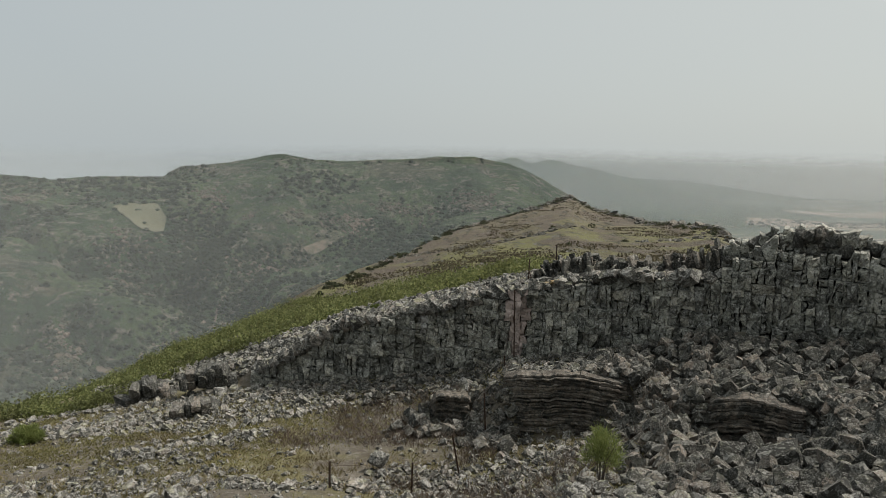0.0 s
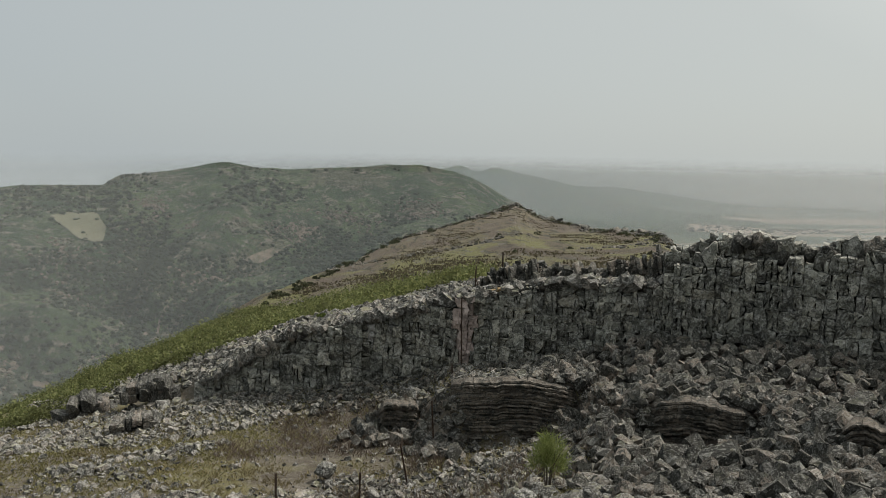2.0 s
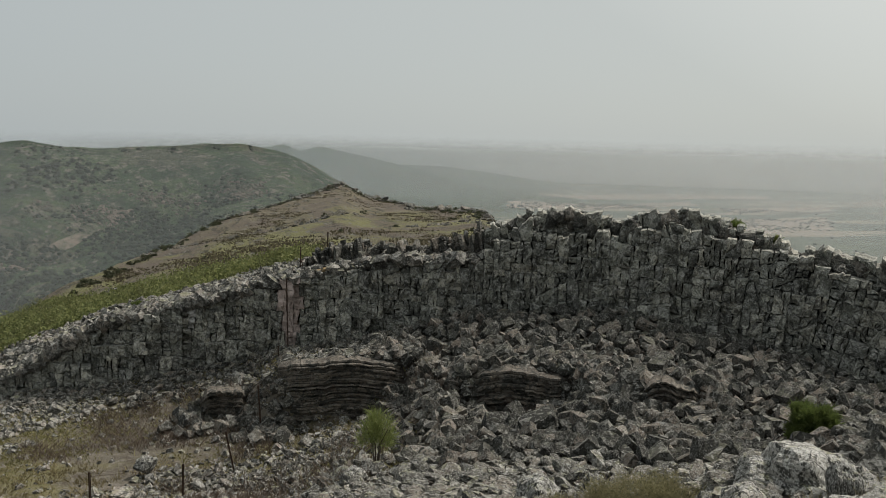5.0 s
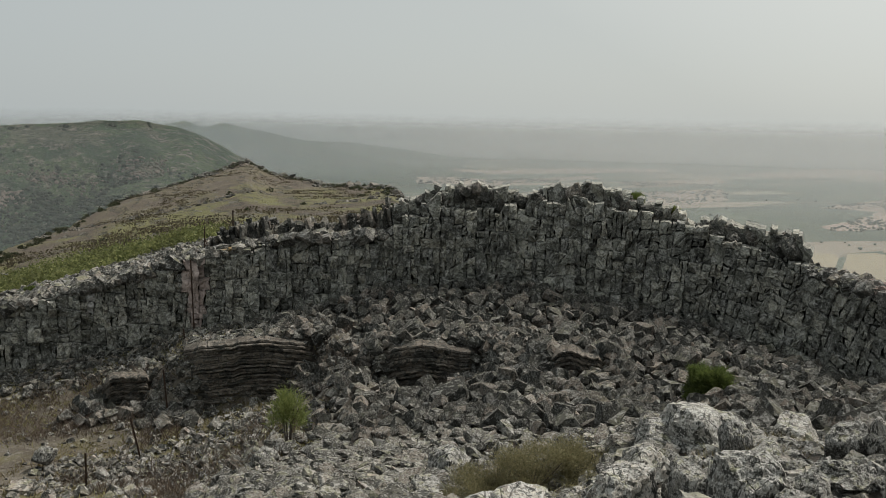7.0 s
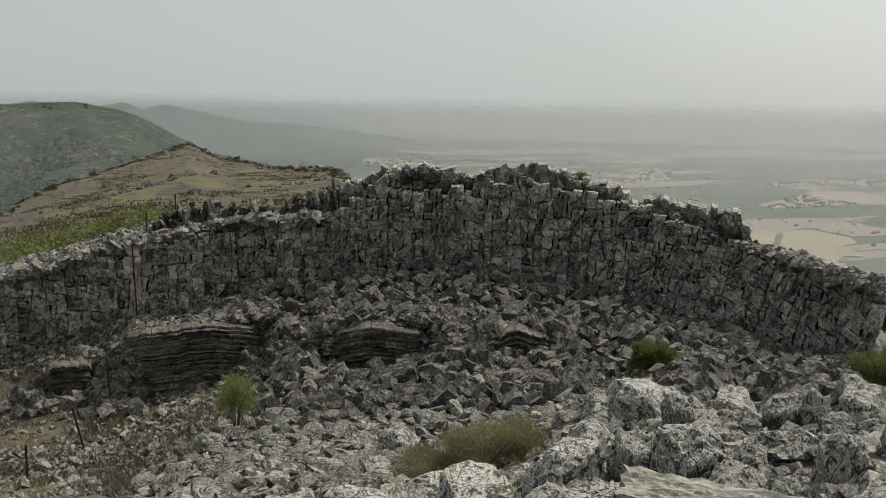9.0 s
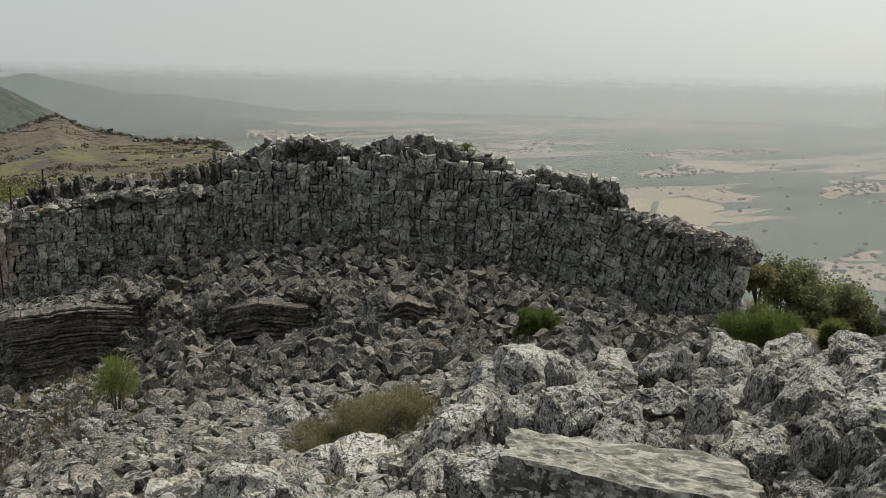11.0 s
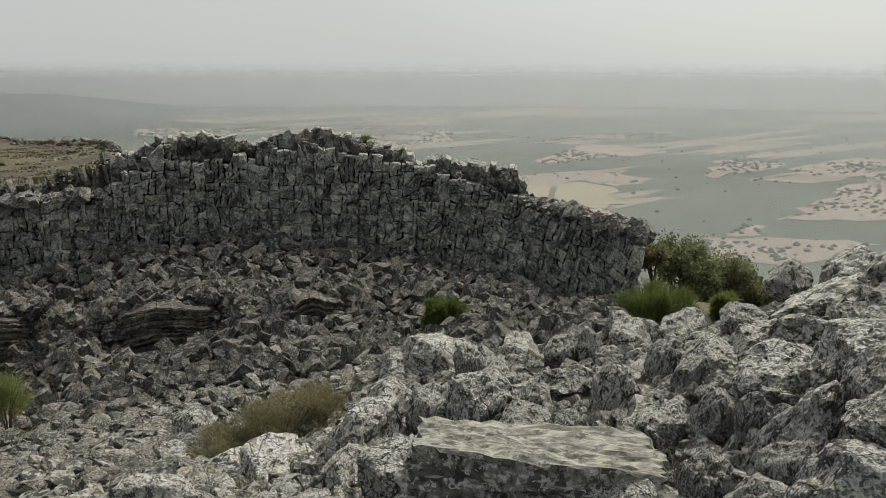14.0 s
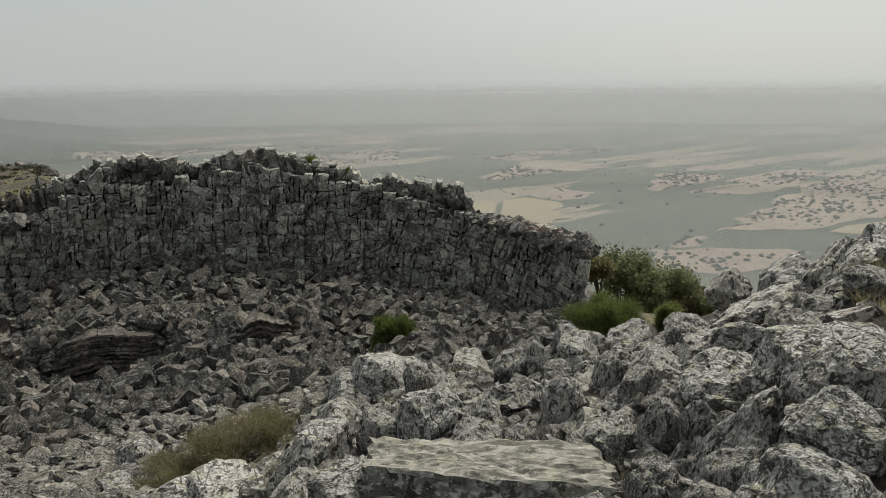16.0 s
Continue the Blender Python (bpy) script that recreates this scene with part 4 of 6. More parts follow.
laid = stone_places(upper, 0.56, 1.2, len(BROKEN), 67)
single_stones("scree_stone", BROKEN_MESHES, laid[:300], "loose angular grey stone lying on the scree", "stones on the scree")
o = scatter_mesh("loose_scree", BROKEN, laid[300:], SCREE_ROCK)
tagged(o, "loose angular stones tumbled on top of the scree", "scree", kind="stuff")


def in_hollow(az, r, s):
    edge = np.interp(az, [8, 12, 20, 37, 42, 46], [17.2, 17.4, 15.5, 14.5, 11.5, 11]) + 1.2 * wave(*at(az, r), 2.5, 4.0)
    near = np.interp(az, [4, 12, 30, 37, 41, 46], [4.2, 4.2, 5.0, 6.5, 8.5, 9])
    return (r < edge) & (r > near) & (s < 0.10 + 0.03 * r)


rows = packed((5, 46), (4.2, 18), ((0.42, 0.62), (0.25, 0.42), (0.14, 0.25), (0.07, 0.14)), (90, 1300, 8000, 14000), in_hollow, 8, 0.43)
CHIPPED = [crag(1400 + s, 2, (1, rng.uniform(0.62, 0.95), rng.uniform(0.45, 0.75)), 8, 0.2, 1.2) for s in range(24)]
CHIPPED_MESHES = []
for v, f in CHIPPED:
    me = bpy.data.meshes.new("rubble_stone")
    me.from_pydata(v.tolist(), [], f.tolist())
    me.materials.append(HOLLOW_ONE)
    CHIPPED_MESHES.append(me)
wide = rows[rows[:, 2] > 0.25]
single_stones("rubble_stone", CHIPPED_MESHES, stone_places(wide[:300], 0.26, 0.45, len(CHIPPED), 64, 0.6), "flat pale quartzite stone on the floor of the hollow", "stones of the hollow")
rows = np.concatenate([wide[300:], rows[rows[:, 2] <= 0.25]])
o = scatter_mesh("hollow_rubble", BROKEN, stone_places(rows[rows[:, 2] > 0.16], 0.24, 0.55, len(BROKEN), 68, 0.62), HOLLOW_ROCK)
tagged(o, "pale broken quartzite rubble on the floor of the hollow", "rubble", kind="stuff")
o = scatter_mesh("hollow_gravel", STONES, stone_places(rows[rows[:, 2] <= 0.16], 0.12, 0.7, len(STONES), 65), HOLLOW_ROCK)
tagged(o, "small pale stones on the floor of the hollow", "rubble", kind="stuff")


def on_slope(az, r, s):
    w = wave(at(az, r)[0] * 0.45, at(az, r)[1], 2.6, 3.9) + 0.7 * np.clip((-8 - az) / 8, 0, 1) * np.exp(-((r - 32) / 5) ** 2) + 0.4 * np.exp(-((az + 9) / 5) ** 2 - ((r - 29.3) / 2.0) ** 2)
    w = w + 0.3 * np.exp(-((az + 3) / 5) ** 2 - ((r - 21.5) / 2.0) ** 2) + 0.2 * np.exp(-((az - 6) / 4) ** 2 - ((r - 17) / 3) ** 2)
    return (w > 0.16) & (r < CLIFF_R(az) - 0.2) & (np.random.RandomState(4).uniform(0, 1, len(az)) < np.clip((w - 0.10) * 1.8, 0.05, 0.95))


rows = packed((-33, 12), (15, 40), ((0.32, 0.48), (0.2, 0.32), (0.11, 0.2), (0.06, 0.11)), (120, 2600, 20000, 36000), on_slope, 10)
o = scatter_mesh("slope_rubble", BROKEN, stone_places(rows, 0.18, 0.8, len(BROKEN), 66), RUBBLE_ROCK)
tagged(o, "bands of pale broken stone across the grassy slope", "rubble", kind="stuff")
o = lay_stones("strewn_stones", 4200, (-33, 13), (15, 40), (0.05, 0.34), RUBBLE_ROCK, lambda az, r, s, rs: r < CLIFF_R(az) - 0.2, 3.0, 19, 0.25, 0.6)
tagged(o, "single pale stones strewn over the grassy slope", "stones")
o = lay_stones("cliff_top_rubble", 5200, (-24, 7), lambda az, rs: CLIFF_R(az) + 0.85 + rs.uniform(0, 1, len(az)) ** 0.8 * 4.3, (0.08, 0.5), RUBBLE_ROCK, None, 2.0, 9, 0.15, 0.8)
tagged(o, "pale weathered stones strewn along the cliff edge", "rubble")
o = lay_stones("crest_stones", 1100, (19.5, 47.0), lambda az, rs: CLIFF_R(az) + 1.7 + rs.uniform(0, 1, len(az)) * 1.0, (0.16, 0.5), SCREE_ROCK, None, 1.5, 14, 0.42, 1.3, BROKEN)
tagged(o, "weathered broken blocks piled along the crest of the cliff", "rubble")
o = lay_stones("ledge_stones", 3400, (-12, 55.6), lambda az, rs: CLIFF_R(az) + 0.85 + rs.uniform(0, 1, len(az)) ** 1.3 * 1.0, (0.1, 0.42), SCREE_ROCK, lambda az, r, s, rs: (az < 19.6) | (az > 46.5), 1.6, 15, 0.05, 1.1, BROKEN)
tagged(o, "loose broken stones lying along the cliff's edge", "rubble")
o = lay_stones("cliff_foot_stones", 1900, (-13, 15), lambda az, rs: CLIFF_R(az) - 0.1 - rs.uniform(0, 1, len(az)) ** 1.6 * np.interp(az, [-2, 3], [2.4, 3.6]), (0.08, 0.45), SCREE_ROCK, None, 1.8, 16, 0.15, 0.7)
tagged(o, "fallen stones along the foot of the cliff", "rubble")
o = lay_stones("ridge_outcrops", 620, (0.0, 20.3), lambda az, rs: np.interp(az, [0, 4.6, 8.8, 11, 14.4, 18.5, 20.5], [150, 168, 180, 172, 140, 107, 99]) + rs.normal(0, 3, len(az)), (0.5, 2.2), SCREE_ROCK, None, 2.4, 17, 0.3, 0.4)
tagged(o, "dark rock outcrops along the crest of the pasture ridge", "outcrop")
o = lay_stones("pasture_stones", 9000, (-8, 20.3), (45, 172), (0.2, 1.1), SCREE_ROCK, lambda az, r, s, rs: wave(at(az, r)[0] * 0.35, at(az, r)[1], 9, 6.1) > 0.35, 3.0, 18, 0.3, 0.4)
tagged(o, "scattered stones and low outcrops on the dry pasture", "stones")

rs = np.random.RandomState(28)
az = np.concatenate([rs.uniform(-13, 4.6, 1100), rs.uniform(4.6, 19.6, 260), rs.uniform(47.6, 56.2, 140)])
size = 0.09 + 0.42 * rs.uniform(0, 1, 1500) ** 2.4
r = CLIFF_R(az) + rs.uniform(0.22, 1.0, 1500)
rim = [(rs.randint(40), np.array([*at(az[i], r[i]), float(edge_line(az[i])) + rs.uniform(-0.06, 0.08)]), turned(rs, 0.8), np.full(3, size[i])) for i in range(1500)]
tagged(scatter_mesh("rim_stones", BROKEN, rim, RUBBLE_ROCK), "broken grey stones lying on the rim of the cliff", "rubble", kind="stuff")
rs = np.random.RandomState(29)
CREST_MESHES = []
for k in range(10):
    v, f = crag(1600 + k, 3, (1, rng.uniform(0.7, 0.95), rng.uniform(0.65, 0.95)), 9, 0.2)
    me = bpy.data.meshes.new("crest_boulder")
    me.from_pydata(v.tolist(), [], f.tolist())
    me.materials.append(SCREE_ONE)
    CREST_MESHES.append(me)
for k in range(170):
    az = rs.uniform(19.8, 47.2)
    size = 0.28 + 0.42 * rs.uniform(0, 1) ** 1.7
    r = CLIFF_R(az) + rs.uniform(0.75, 1.7)
    top = r * float(tan_d(CREST_EL(az))) - rs.uniform(0.0, 0.35) + 0.04
    ob = new("crest_boulder", CREST_MESHES[rs.randint(10)])
    ob.matrix_basis = Matrix.Translation((*at(az, r), top - size * 0.38)) @ Matrix(turned(rs, 0.6).tolist()).to_4x4() @ Matrix.Diagonal((size, size * rs.uniform(0.8, 1.1), size * rs.uniform(0.8, 1.2), 1))
    tagged(ob, "dark weathered boulder lodged on the cliff crest", "rock", "boulders of the cliff crest")

# ---- thin-bedded ledges below the cliff ----


def bedded_ledge(label, az0, az1, r, z_low, z_high, bow, seed):
    """A low outcrop of thin rock beds, each bed broken into slabs."""
    rs = np.random.RandomState(seed)
    ledge = tagged(new("rock_ledge"), label, "rock ledge", "thin-bedded ledges")
    z = z_low
    while z < z_high:
        h = rs.uniform(0.03, 0.085) * (1.6 if rs.uniform() < 0.15 else 1.0)
        push = rs.normal(0, 0.035) + 0.05 * (z - z_low)
        a = az0
        while a < az1 - 0.1:
            b = min(az1, a + math.degrees(rs.uniform(0.35, 1.5) / r))
            n = max(4, int((b - a) / 0.14))
            az = np.linspace(a + 0.02, b - 0.02, n)
            t = (az - az0) / (az1 - az0) * 2 - 1
            fade = np.clip((1 - np.abs(t)) * 3.2, 0, 1) ** 0.7
            bend = bow * (1 - t * t) + 0.05 * np.sin(t * 5 + seed) + 0.03 * wave(t * 9, t * 0, 1.0, seed + 1.0)
            rf = r + push + rs.normal(0, 0.03) + wave(az, az * 0 + z * 7, 0.5, seed, 4) * 0.045 + (1 - fade) * 0.8
            pts = []
            hh = h * (0.95 + 0.12 * wave(az, az * 0 + z * 3, 0.5, seed + 2.0))
            for back_off, up in ((0.02, 0.0), (0.0, 0.3), (0.012, 0.93), (0.6, 1.0), (0.6, 0.0)):
                x, y = at(az, rf + back_off)
                pts.append(np.stack([x, y, z + bend + up * hh - (1 - fade) * 0.35], -1))
            v, k = np.concatenate(pts), 5
            f = [(i * n + j, i * n + j + 1, (i + 1) % k * n + j + 1, (i + 1) % k * n + j) for j in range(n - 1) for i in range(k)]
            f += [tuple(i * n for i in range(k)), tuple(i * n + n - 1 for i in range(k))[::-1]]
            link_mesh("rock_bed", v, f, LEDGE_ROCK, ledge)
            a = b
        z += h
    return ledge


bedded_ledge("ledge of thin dark brown rock beds on the slope", 4.6, 14.2, 22.9, -8.5, -6.50, 0.10, 1)
bedded_ledge("ledge of thin brown rock beds half buried in scree", 18.2, 26.2, 19.9, -7.2, -5.85, 0.10, 2)
bedded_ledge("small hump of bent rock beds in the scree", 30.6, 35.2, 18.0, -6.45, -5.40, 0.22, 3)
bedded_ledge("low dark ledge of bent rock beds in the turf", -0.9, 2.6, 24.8, -8.75, -7.95, 0.25, 4)

o = lay_stones("ledge_top_stones", 1300, (4, 36), lambda az, rs: np.interp(az, [4, 14, 18, 26, 30, 36], [23.4, 23.5, 20.4, 20.4, 18.5, 18.5]) + rs.uniform(0, 1, len(az)) * 1.3, (0.06, 0.4), SCREE_ROCK, lambda az, r, s, rs: (az > 10) | (rs.uniform(0, 1, len(az)) < 0.3), 2.0, 44, 0.1, 0.8, BROKEN)
tagged(o, "small angular stones lying on the rock ledges", "rubble")

end_az, end_r = np.array([4.2, 13.6, 18.4, 26.0, 30.4, 35.4, -1.0, 2.8]), np.array([23.0, 23.0, 20.0, 20.0, 18.2, 18.2, 24.9, 24.9])
rs = np.random.RandomState(45)
k = rs.randint(8, size=520)
a, d = end_az[k] + rs.normal(0, 0.9, 520), end_r[k] + rs.uniform(-0.9, 0.5, 520)
heap = np.stack([*at(a, d), rs.uniform(0.14, 0.45, 520)], -1)
o = scatter_mesh("ledge_end_stones", BROKEN, stone_places(heap, 0.3, 0.9, len(BROKEN), 46), SCREE_ROCK)
tagged(o, "angular stones heaped against the ends of the rock ledges", "rubble", kind="stuff")


def outcrop(label, az0, az1, r, z_low, z_high, seed):
    """A short step of jointed blocks breaking through the slope."""
    rs = np.random.RandomState(seed)
    rock = tagged(new("rock_outcrop"), label, "rock outcrop", "outcrops on the slope")
    az = az0
    while az < az1:
        w = rs.uniform(0.15, 0.45)
        z = z_low
        top = z_high - 0.2 * rs.uniform(0, 1) - 0.9 * (z_high - z_low) * abs(2 * (az - az0) / (az1 - az0) - 1) ** 3
        while z < top:
            h = rs.uniform(0.2, 0.45)
            ob = new("block", block_meshes[rs.randint(30)])
            ob.parent = rock
            ob.matrix_basis = Matrix.Translation((*at(az, r + rs.normal(0, 0.08)), min(z, top - h / 2) + h / 2)) @ Euler((rs.normal(0, 0.06), rs.normal(0, 0.06), radians(-az) + rs.normal(0, 0.12))).to_matrix().to_4x4() @ Matrix.Diagonal((w * 1.25, 1.2, h * 1.2, 1))
            z += h
        az += math.degrees(w / r)


outcrop("low dark rock outcrop breaking through the rubble", -19.3, -15.4, 30.4, -10.3, -9.40, 5)
outcrop("low dark rock outcrop beside green bracken", -21.9, -18.8, 36.2, -11.0, -10.2, 6)
outcrop("low dark rock outcrop beside green bracken", -18.4, -14.6, 34.4, -10.0, -9.25, 7)

# red-stained rock
rs = np.random.RandomState(31)
red_places = []
for i in range(110):
    az = rs.uniform(50.6, 55.3)
    r = CLIFF_R(az) + rs.uniform(0.3, 1.0)
    x, y = at(az, r)
    red_places.append((rs.randint(24), np.array([x, y, (CLIFF_R(az) + 0.3) * tan_d(TOP_EL(az)) + rs.uniform(-0.1, 0.12)]), turned(rs, 0.6), rs.uniform(0.12, 0.34, 3)))
o = tagged(scatter_mesh("red_stained_stones", BROKEN, red_places, RED_ROCK), "reddish stained stones on the end of the cliff", "rubble", kind="stuff")

for i in range(6):
    az = rs.uniform(6.1, 9.4)
    r = CLIFF_R(az) + rs.uniform(0.35, 0.8)
    v, f = BROKEN[rs.randint(40)]
    ob = link_mesh("lichen_stone", v * np.array([0.34, 0.3, 0.16]), f.tolist(), OCHRE_ROCK)
    ob.matrix_basis = Matrix.Translation((*at(az, r), float(edge_line(az)) + 0.06)) @ Matrix(turned(rs, 0.25).tolist()).to_4x4()
    tagged(ob, "flat stone crusted with ochre lichen on the cliff's edge", "rock", "ochre stones of the cliff edge")

# ---- boulders near the camera ----
BOULDERS = []
rng = np.random.RandomState(12)
for s in range(24):
    shape = (1.0, rng.uniform(0.68, 0.95), rng.uniform(0.55, 0.85))
    v, f = crag(1500 + s, 5 if s < 8 else 4 if s < 14 else 3, shape, 8 + s % 5, 0.2, 1.0, 0.75)
    me = bpy.data.meshes.new("boulder")
    me.from_pydata(v.tolist(), [], f.tolist())
    me.materials.append(NEAR_ROCK)
    BOULDERS.append(me)
placed = []


def boulder(az, r, top, wide, tall, turn, lean=0.0, kind=0, deep=0.8, label="grey lichen-crusted quartzite boulder among tumbled boulders"):
    """A boulder with its highest point about top above the eye."""
    x, y = at(az, r)
    ob = new("boulder", BOULDERS[kind])
    me = BOULDERS[kind]
    size = Vector((max(v.co[i] for v in me.vertices) - min(v.co[i] for v in me.vertices)) for i in range(3))
    s = Vector((wide / size[0], wide * deep / size[1], tall / size[2]))
    ob.matrix_basis = Matrix.Translation((x, y, top - tall / 2)) @ Euler((lean, lean * 0.6, radians(turn - az))).to_matrix().to_4x4() @ Matrix.Diagonal((*s, 1))
    placed.append((x, y, wide))
    return tagged(ob, label, "boulder", "boulders of the near rock field")


# the large flat-topped slab with yellow lichen
v, f = cut_rock(77, 5, (1, 1, 1), 5, 0.055, 0.022, 0.5, 0.07)
v = v / (v.max(0) - v.min(0))
flat = np.clip((v[:, 2] - 0.28) / 0.1, 0, 1)
v[:, 2] += flat * (0.004 * wave(v[:, 0] * 0.35 + v[:, 1] * 0.5, v[:, 1] * 1.6, 0.22, 8.0, 4) + 0.02 * wave(v[:, 0] + 4, v[:, 1], 0.8, 5.0, 2))
v += 0.014 * np.stack([wave(v[:, 1] + 3 + v[:, 0], v[:, 2], 0.12, 2.0 + k, 3) for k in range(3)], -1) * (1 - 0.7 * flat)[:, None]
v[:, 2] += 0.04 * v[:, 0] - 0.09 * v[:, 1]
slab = link_mesh("flat_boulder", v * np.array([1.5, 0.52, 0.66]), f.tolist(), SLAB_ROCK)
slab.data.materials.append(SLAB_TOP)
for q in slab.data.polygons:
    q.material_index = 1 if q.normal.z > 0.5 and q.center.z > 0.12 else 0
x, y = at(50.2, 4.08)
slab.matrix_basis = Matrix.Translation((x, y, -2.25)) @ Euler((radians(0), radians(2), radians(-48))).to_matrix().to_4x4()
tagged(slab, "flat-topped pale boulder crusted with yellow-green lichen", "boulder", "boulders of the near rock field")
placed.append((x, y, 1.1))

NEAR_BOULDERS = (
    (42.4, 8.20, -2.74, 1.00, 0.70), (44.6, 7.60, -2.67, 0.36, 0.45), (37.3, 6.30, -2.66, 0.80, 0.80), (38.5, 7.30, -2.89, 0.46, 0.46),
    (42.0, 6.30, -2.58, 0.36, 0.45), (45.6, 6.20, -2.38, 0.68, 0.60), (51.8, 6.30, -2.36, 0.44, 0.30), (55.8, 5.60, -2.02, 0.44, 0.45),
)
NEAR_BOULDERS += (
    (58.8, 6.10, -2.00, 0.28, 0.34), (62.0, 5.90, -1.86, 0.54, 0.42), (56.3, 7.90, -2.39, 0.52, 0.48), (59.6, 9.00, -2.58, 0.70, 0.60),
    (53.4, 7.50, -2.38, 0.28, 0.44), (67.6, 4.80, -1.50, 0.62, 0.40), (69.6, 3.70, -1.25, 0.54, 0.62), (65.8, 4.20, -1.57, 0.24, 0.42),
)
NEAR_BOULDERS += (
    (63.2, 4.60, -1.72, 0.30, 0.40), (69.0, 3.35, -1.41, 0.26, 0.30), (73.4, 2.85, -1.15, 0.48, 0.40), (63.0, 3.80, -1.75, 0.30, 0.32),
    (67.5, 3.20, -1.52, 0.32, 0.26), (59.7, 4.70, -1.92, 0.44, 0.34), (57.8, 4.60, -1.99, 0.30, 0.36), (68.7, 6.70, -1.58, 0.95, 0.40),
)
NEAR_BOULDERS += (
    (68.2, 5.40, -1.46, 0.58, 0.38), (73.2, 4.30, -1.11, 0.62, 0.40), (75.0, 3.70, -1.00, 0.44, 0.45), (70.2, 7.60, -1.50, 0.75, 0.60),
    (73.2, 6.80, -1.12, 0.80, 0.75), (76.2, 6.40, -0.95, 0.90, 0.80), (66.3, 7.60, -1.62, 0.42, 0.36), (63.7, 7.60, -2.08, 0.56, 0.38),
)
NEAR_BOULDERS += (
    (52.9, 5.10, -2.18, 0.34, 0.34), (50.0, 6.00, -2.40, 0.28, 0.28), (48.4, 8.60, -2.85, 0.59, 0.45), (51.5, 7.50, -2.45, 0.42, 0.42),
    (61.0, 5.50, -1.86, 0.28, 0.32), (55.4, 8.80, -2.60, 0.40, 0.40), (57.2, 8.40, -2.52, 0.40, 0.45), (65.0, 6.20, -1.78, 0.50, 0.40),
)
NEAR_BOULDERS += (
    (27.5, 7.40, -3.56, 0.85, 0.50), (30.2, 6.60, -3.20, 1.00, 0.50), (21.7, 4.60, -2.30, 0.62, 0.40), (33.9, 4.30, -2.40, 0.50, 0.28),
    (36.3, 5.60, -2.72, 0.60, 0.36), (24.0, 10.2, -4.29, 0.60, 0.54), (22.9, 8.50, -3.93, 0.52, 0.40), (39.5, 8.30, -2.98, 0.60, 0.36),
    (39.6, 4.90, -2.36, 0.55, 0.45), (57.0, 3.90, -1.98, 0.45, 0.40), (61.0, 3.55, -1.92, 0.40, 0.36), (56.0, 3.45, -2.00, 0.50, 0.40), (59.4, 3.25, -1.92, 0.42, 0.36), (53.2, 3.45, -2.08, 0.34, 0.30),
)
rs = np.random.RandomState(5)
for k, (az, r, top, wide, tall) in enumerate(NEAR_BOULDERS):
    yellow = k in (13, 21, 43)
    boulder(az, r, top, wide * 1.06, tall * 1.12, rs.uniform(-90, 90), rs.uniform(-0.3, 0.3), k % 8 if wide > 0.42 and r < 7 else 8 + k % 6, rs.uniform(0.7, 0.95), "quartzite boulder with yellow-green lichen on its top" if yellow else "grey lichen-crusted quartzite boulder among tumbled boulders")
boulder(75.2, 3.13, -1.07, 0.40, 0.26, 20, 0.15, 3, 0.9, "pale pinkish broken quartzite boulder")
EDGE_EL = line(24, -24, 34.5, -23.2, 38.7, -20.4, 42.9, -18.7, 45.5, -19.4, 49.2, -19.2, 54.3, -17.6, 59, -17.3, 62.3, -15.4, 64.9, -14.4, 66, -12.4, 69.7, -11.6, 72.3, -10.3, 74.4, -9.1, 90, -8)
rs = np.random.RandomState(21)
tries = 0
while len(placed) < 350 and tries < 12000:
    tries += 1
    az = rs.uniform(24, 100)
    r = math.sqrt(rs.uniform(2.7 ** 2, 10.5 ** 2))
    edge = float(np.interp(az, [24, 34, 38, 45, 50, 57, 65, 75, 100], [5.6, 6.5, 8.6, 9.4, 9.2, 9.6, 9.0, 8, 8]))
    size = (0.17 + 0.36 * rs.uniform(0, 1) ** 1.8) * (0.62 + 0.045 * r)
    x, y = at(az, r)
    if (38 < az < 60 and r < 4.1) or r > edge or any(math.dist((x, y), q[:2]) < 0.40 * (size + q[2]) for q in placed):
        continue
    tall = size * rs.uniform(0.45, 0.8)
    top = min(float(ground_z(np.array(az), np.array(r))) + tall * rs.uniform(0.45, 0.75), r * float(tan_d(EDGE_EL(az))))
    boulder(az, r, top, size, tall, rs.uniform(-90, 90), rs.uniform(-0.5, 0.5), rs.randint(8, 14) if size > 0.34 else rs.randint(14, 24), rs.uniform(0.65, 1.0))
o = lay_stones("boulder_gap_stones", 3600, (24, 86), (2.6, 10.5), (0.05, 0.20), NEAR_REST, lambda az, r, s, rs: ~((az > 38) & (az < 60) & (r < 4.9)), 2.0, 12, 0.3, 0.9, BROKEN)
tagged(o, "smaller broken stones wedged between the boulders", "rubble")
boulder(10.2, 14.8, -6.18, 0.60, 0.5, 30, 0.2, 9, 0.7, "pale angular boulder beside a broom bush")
boulder(-4.4, 21.0, -8.05, 0.6, 0.5, 10, 0.1, 10, 0.8, "squarish dark boulder lying in pale rubble")

# ---- fence ----
fence = tagged(new("fence"), "old rusted steel post fence strung with thin wire", "fence")


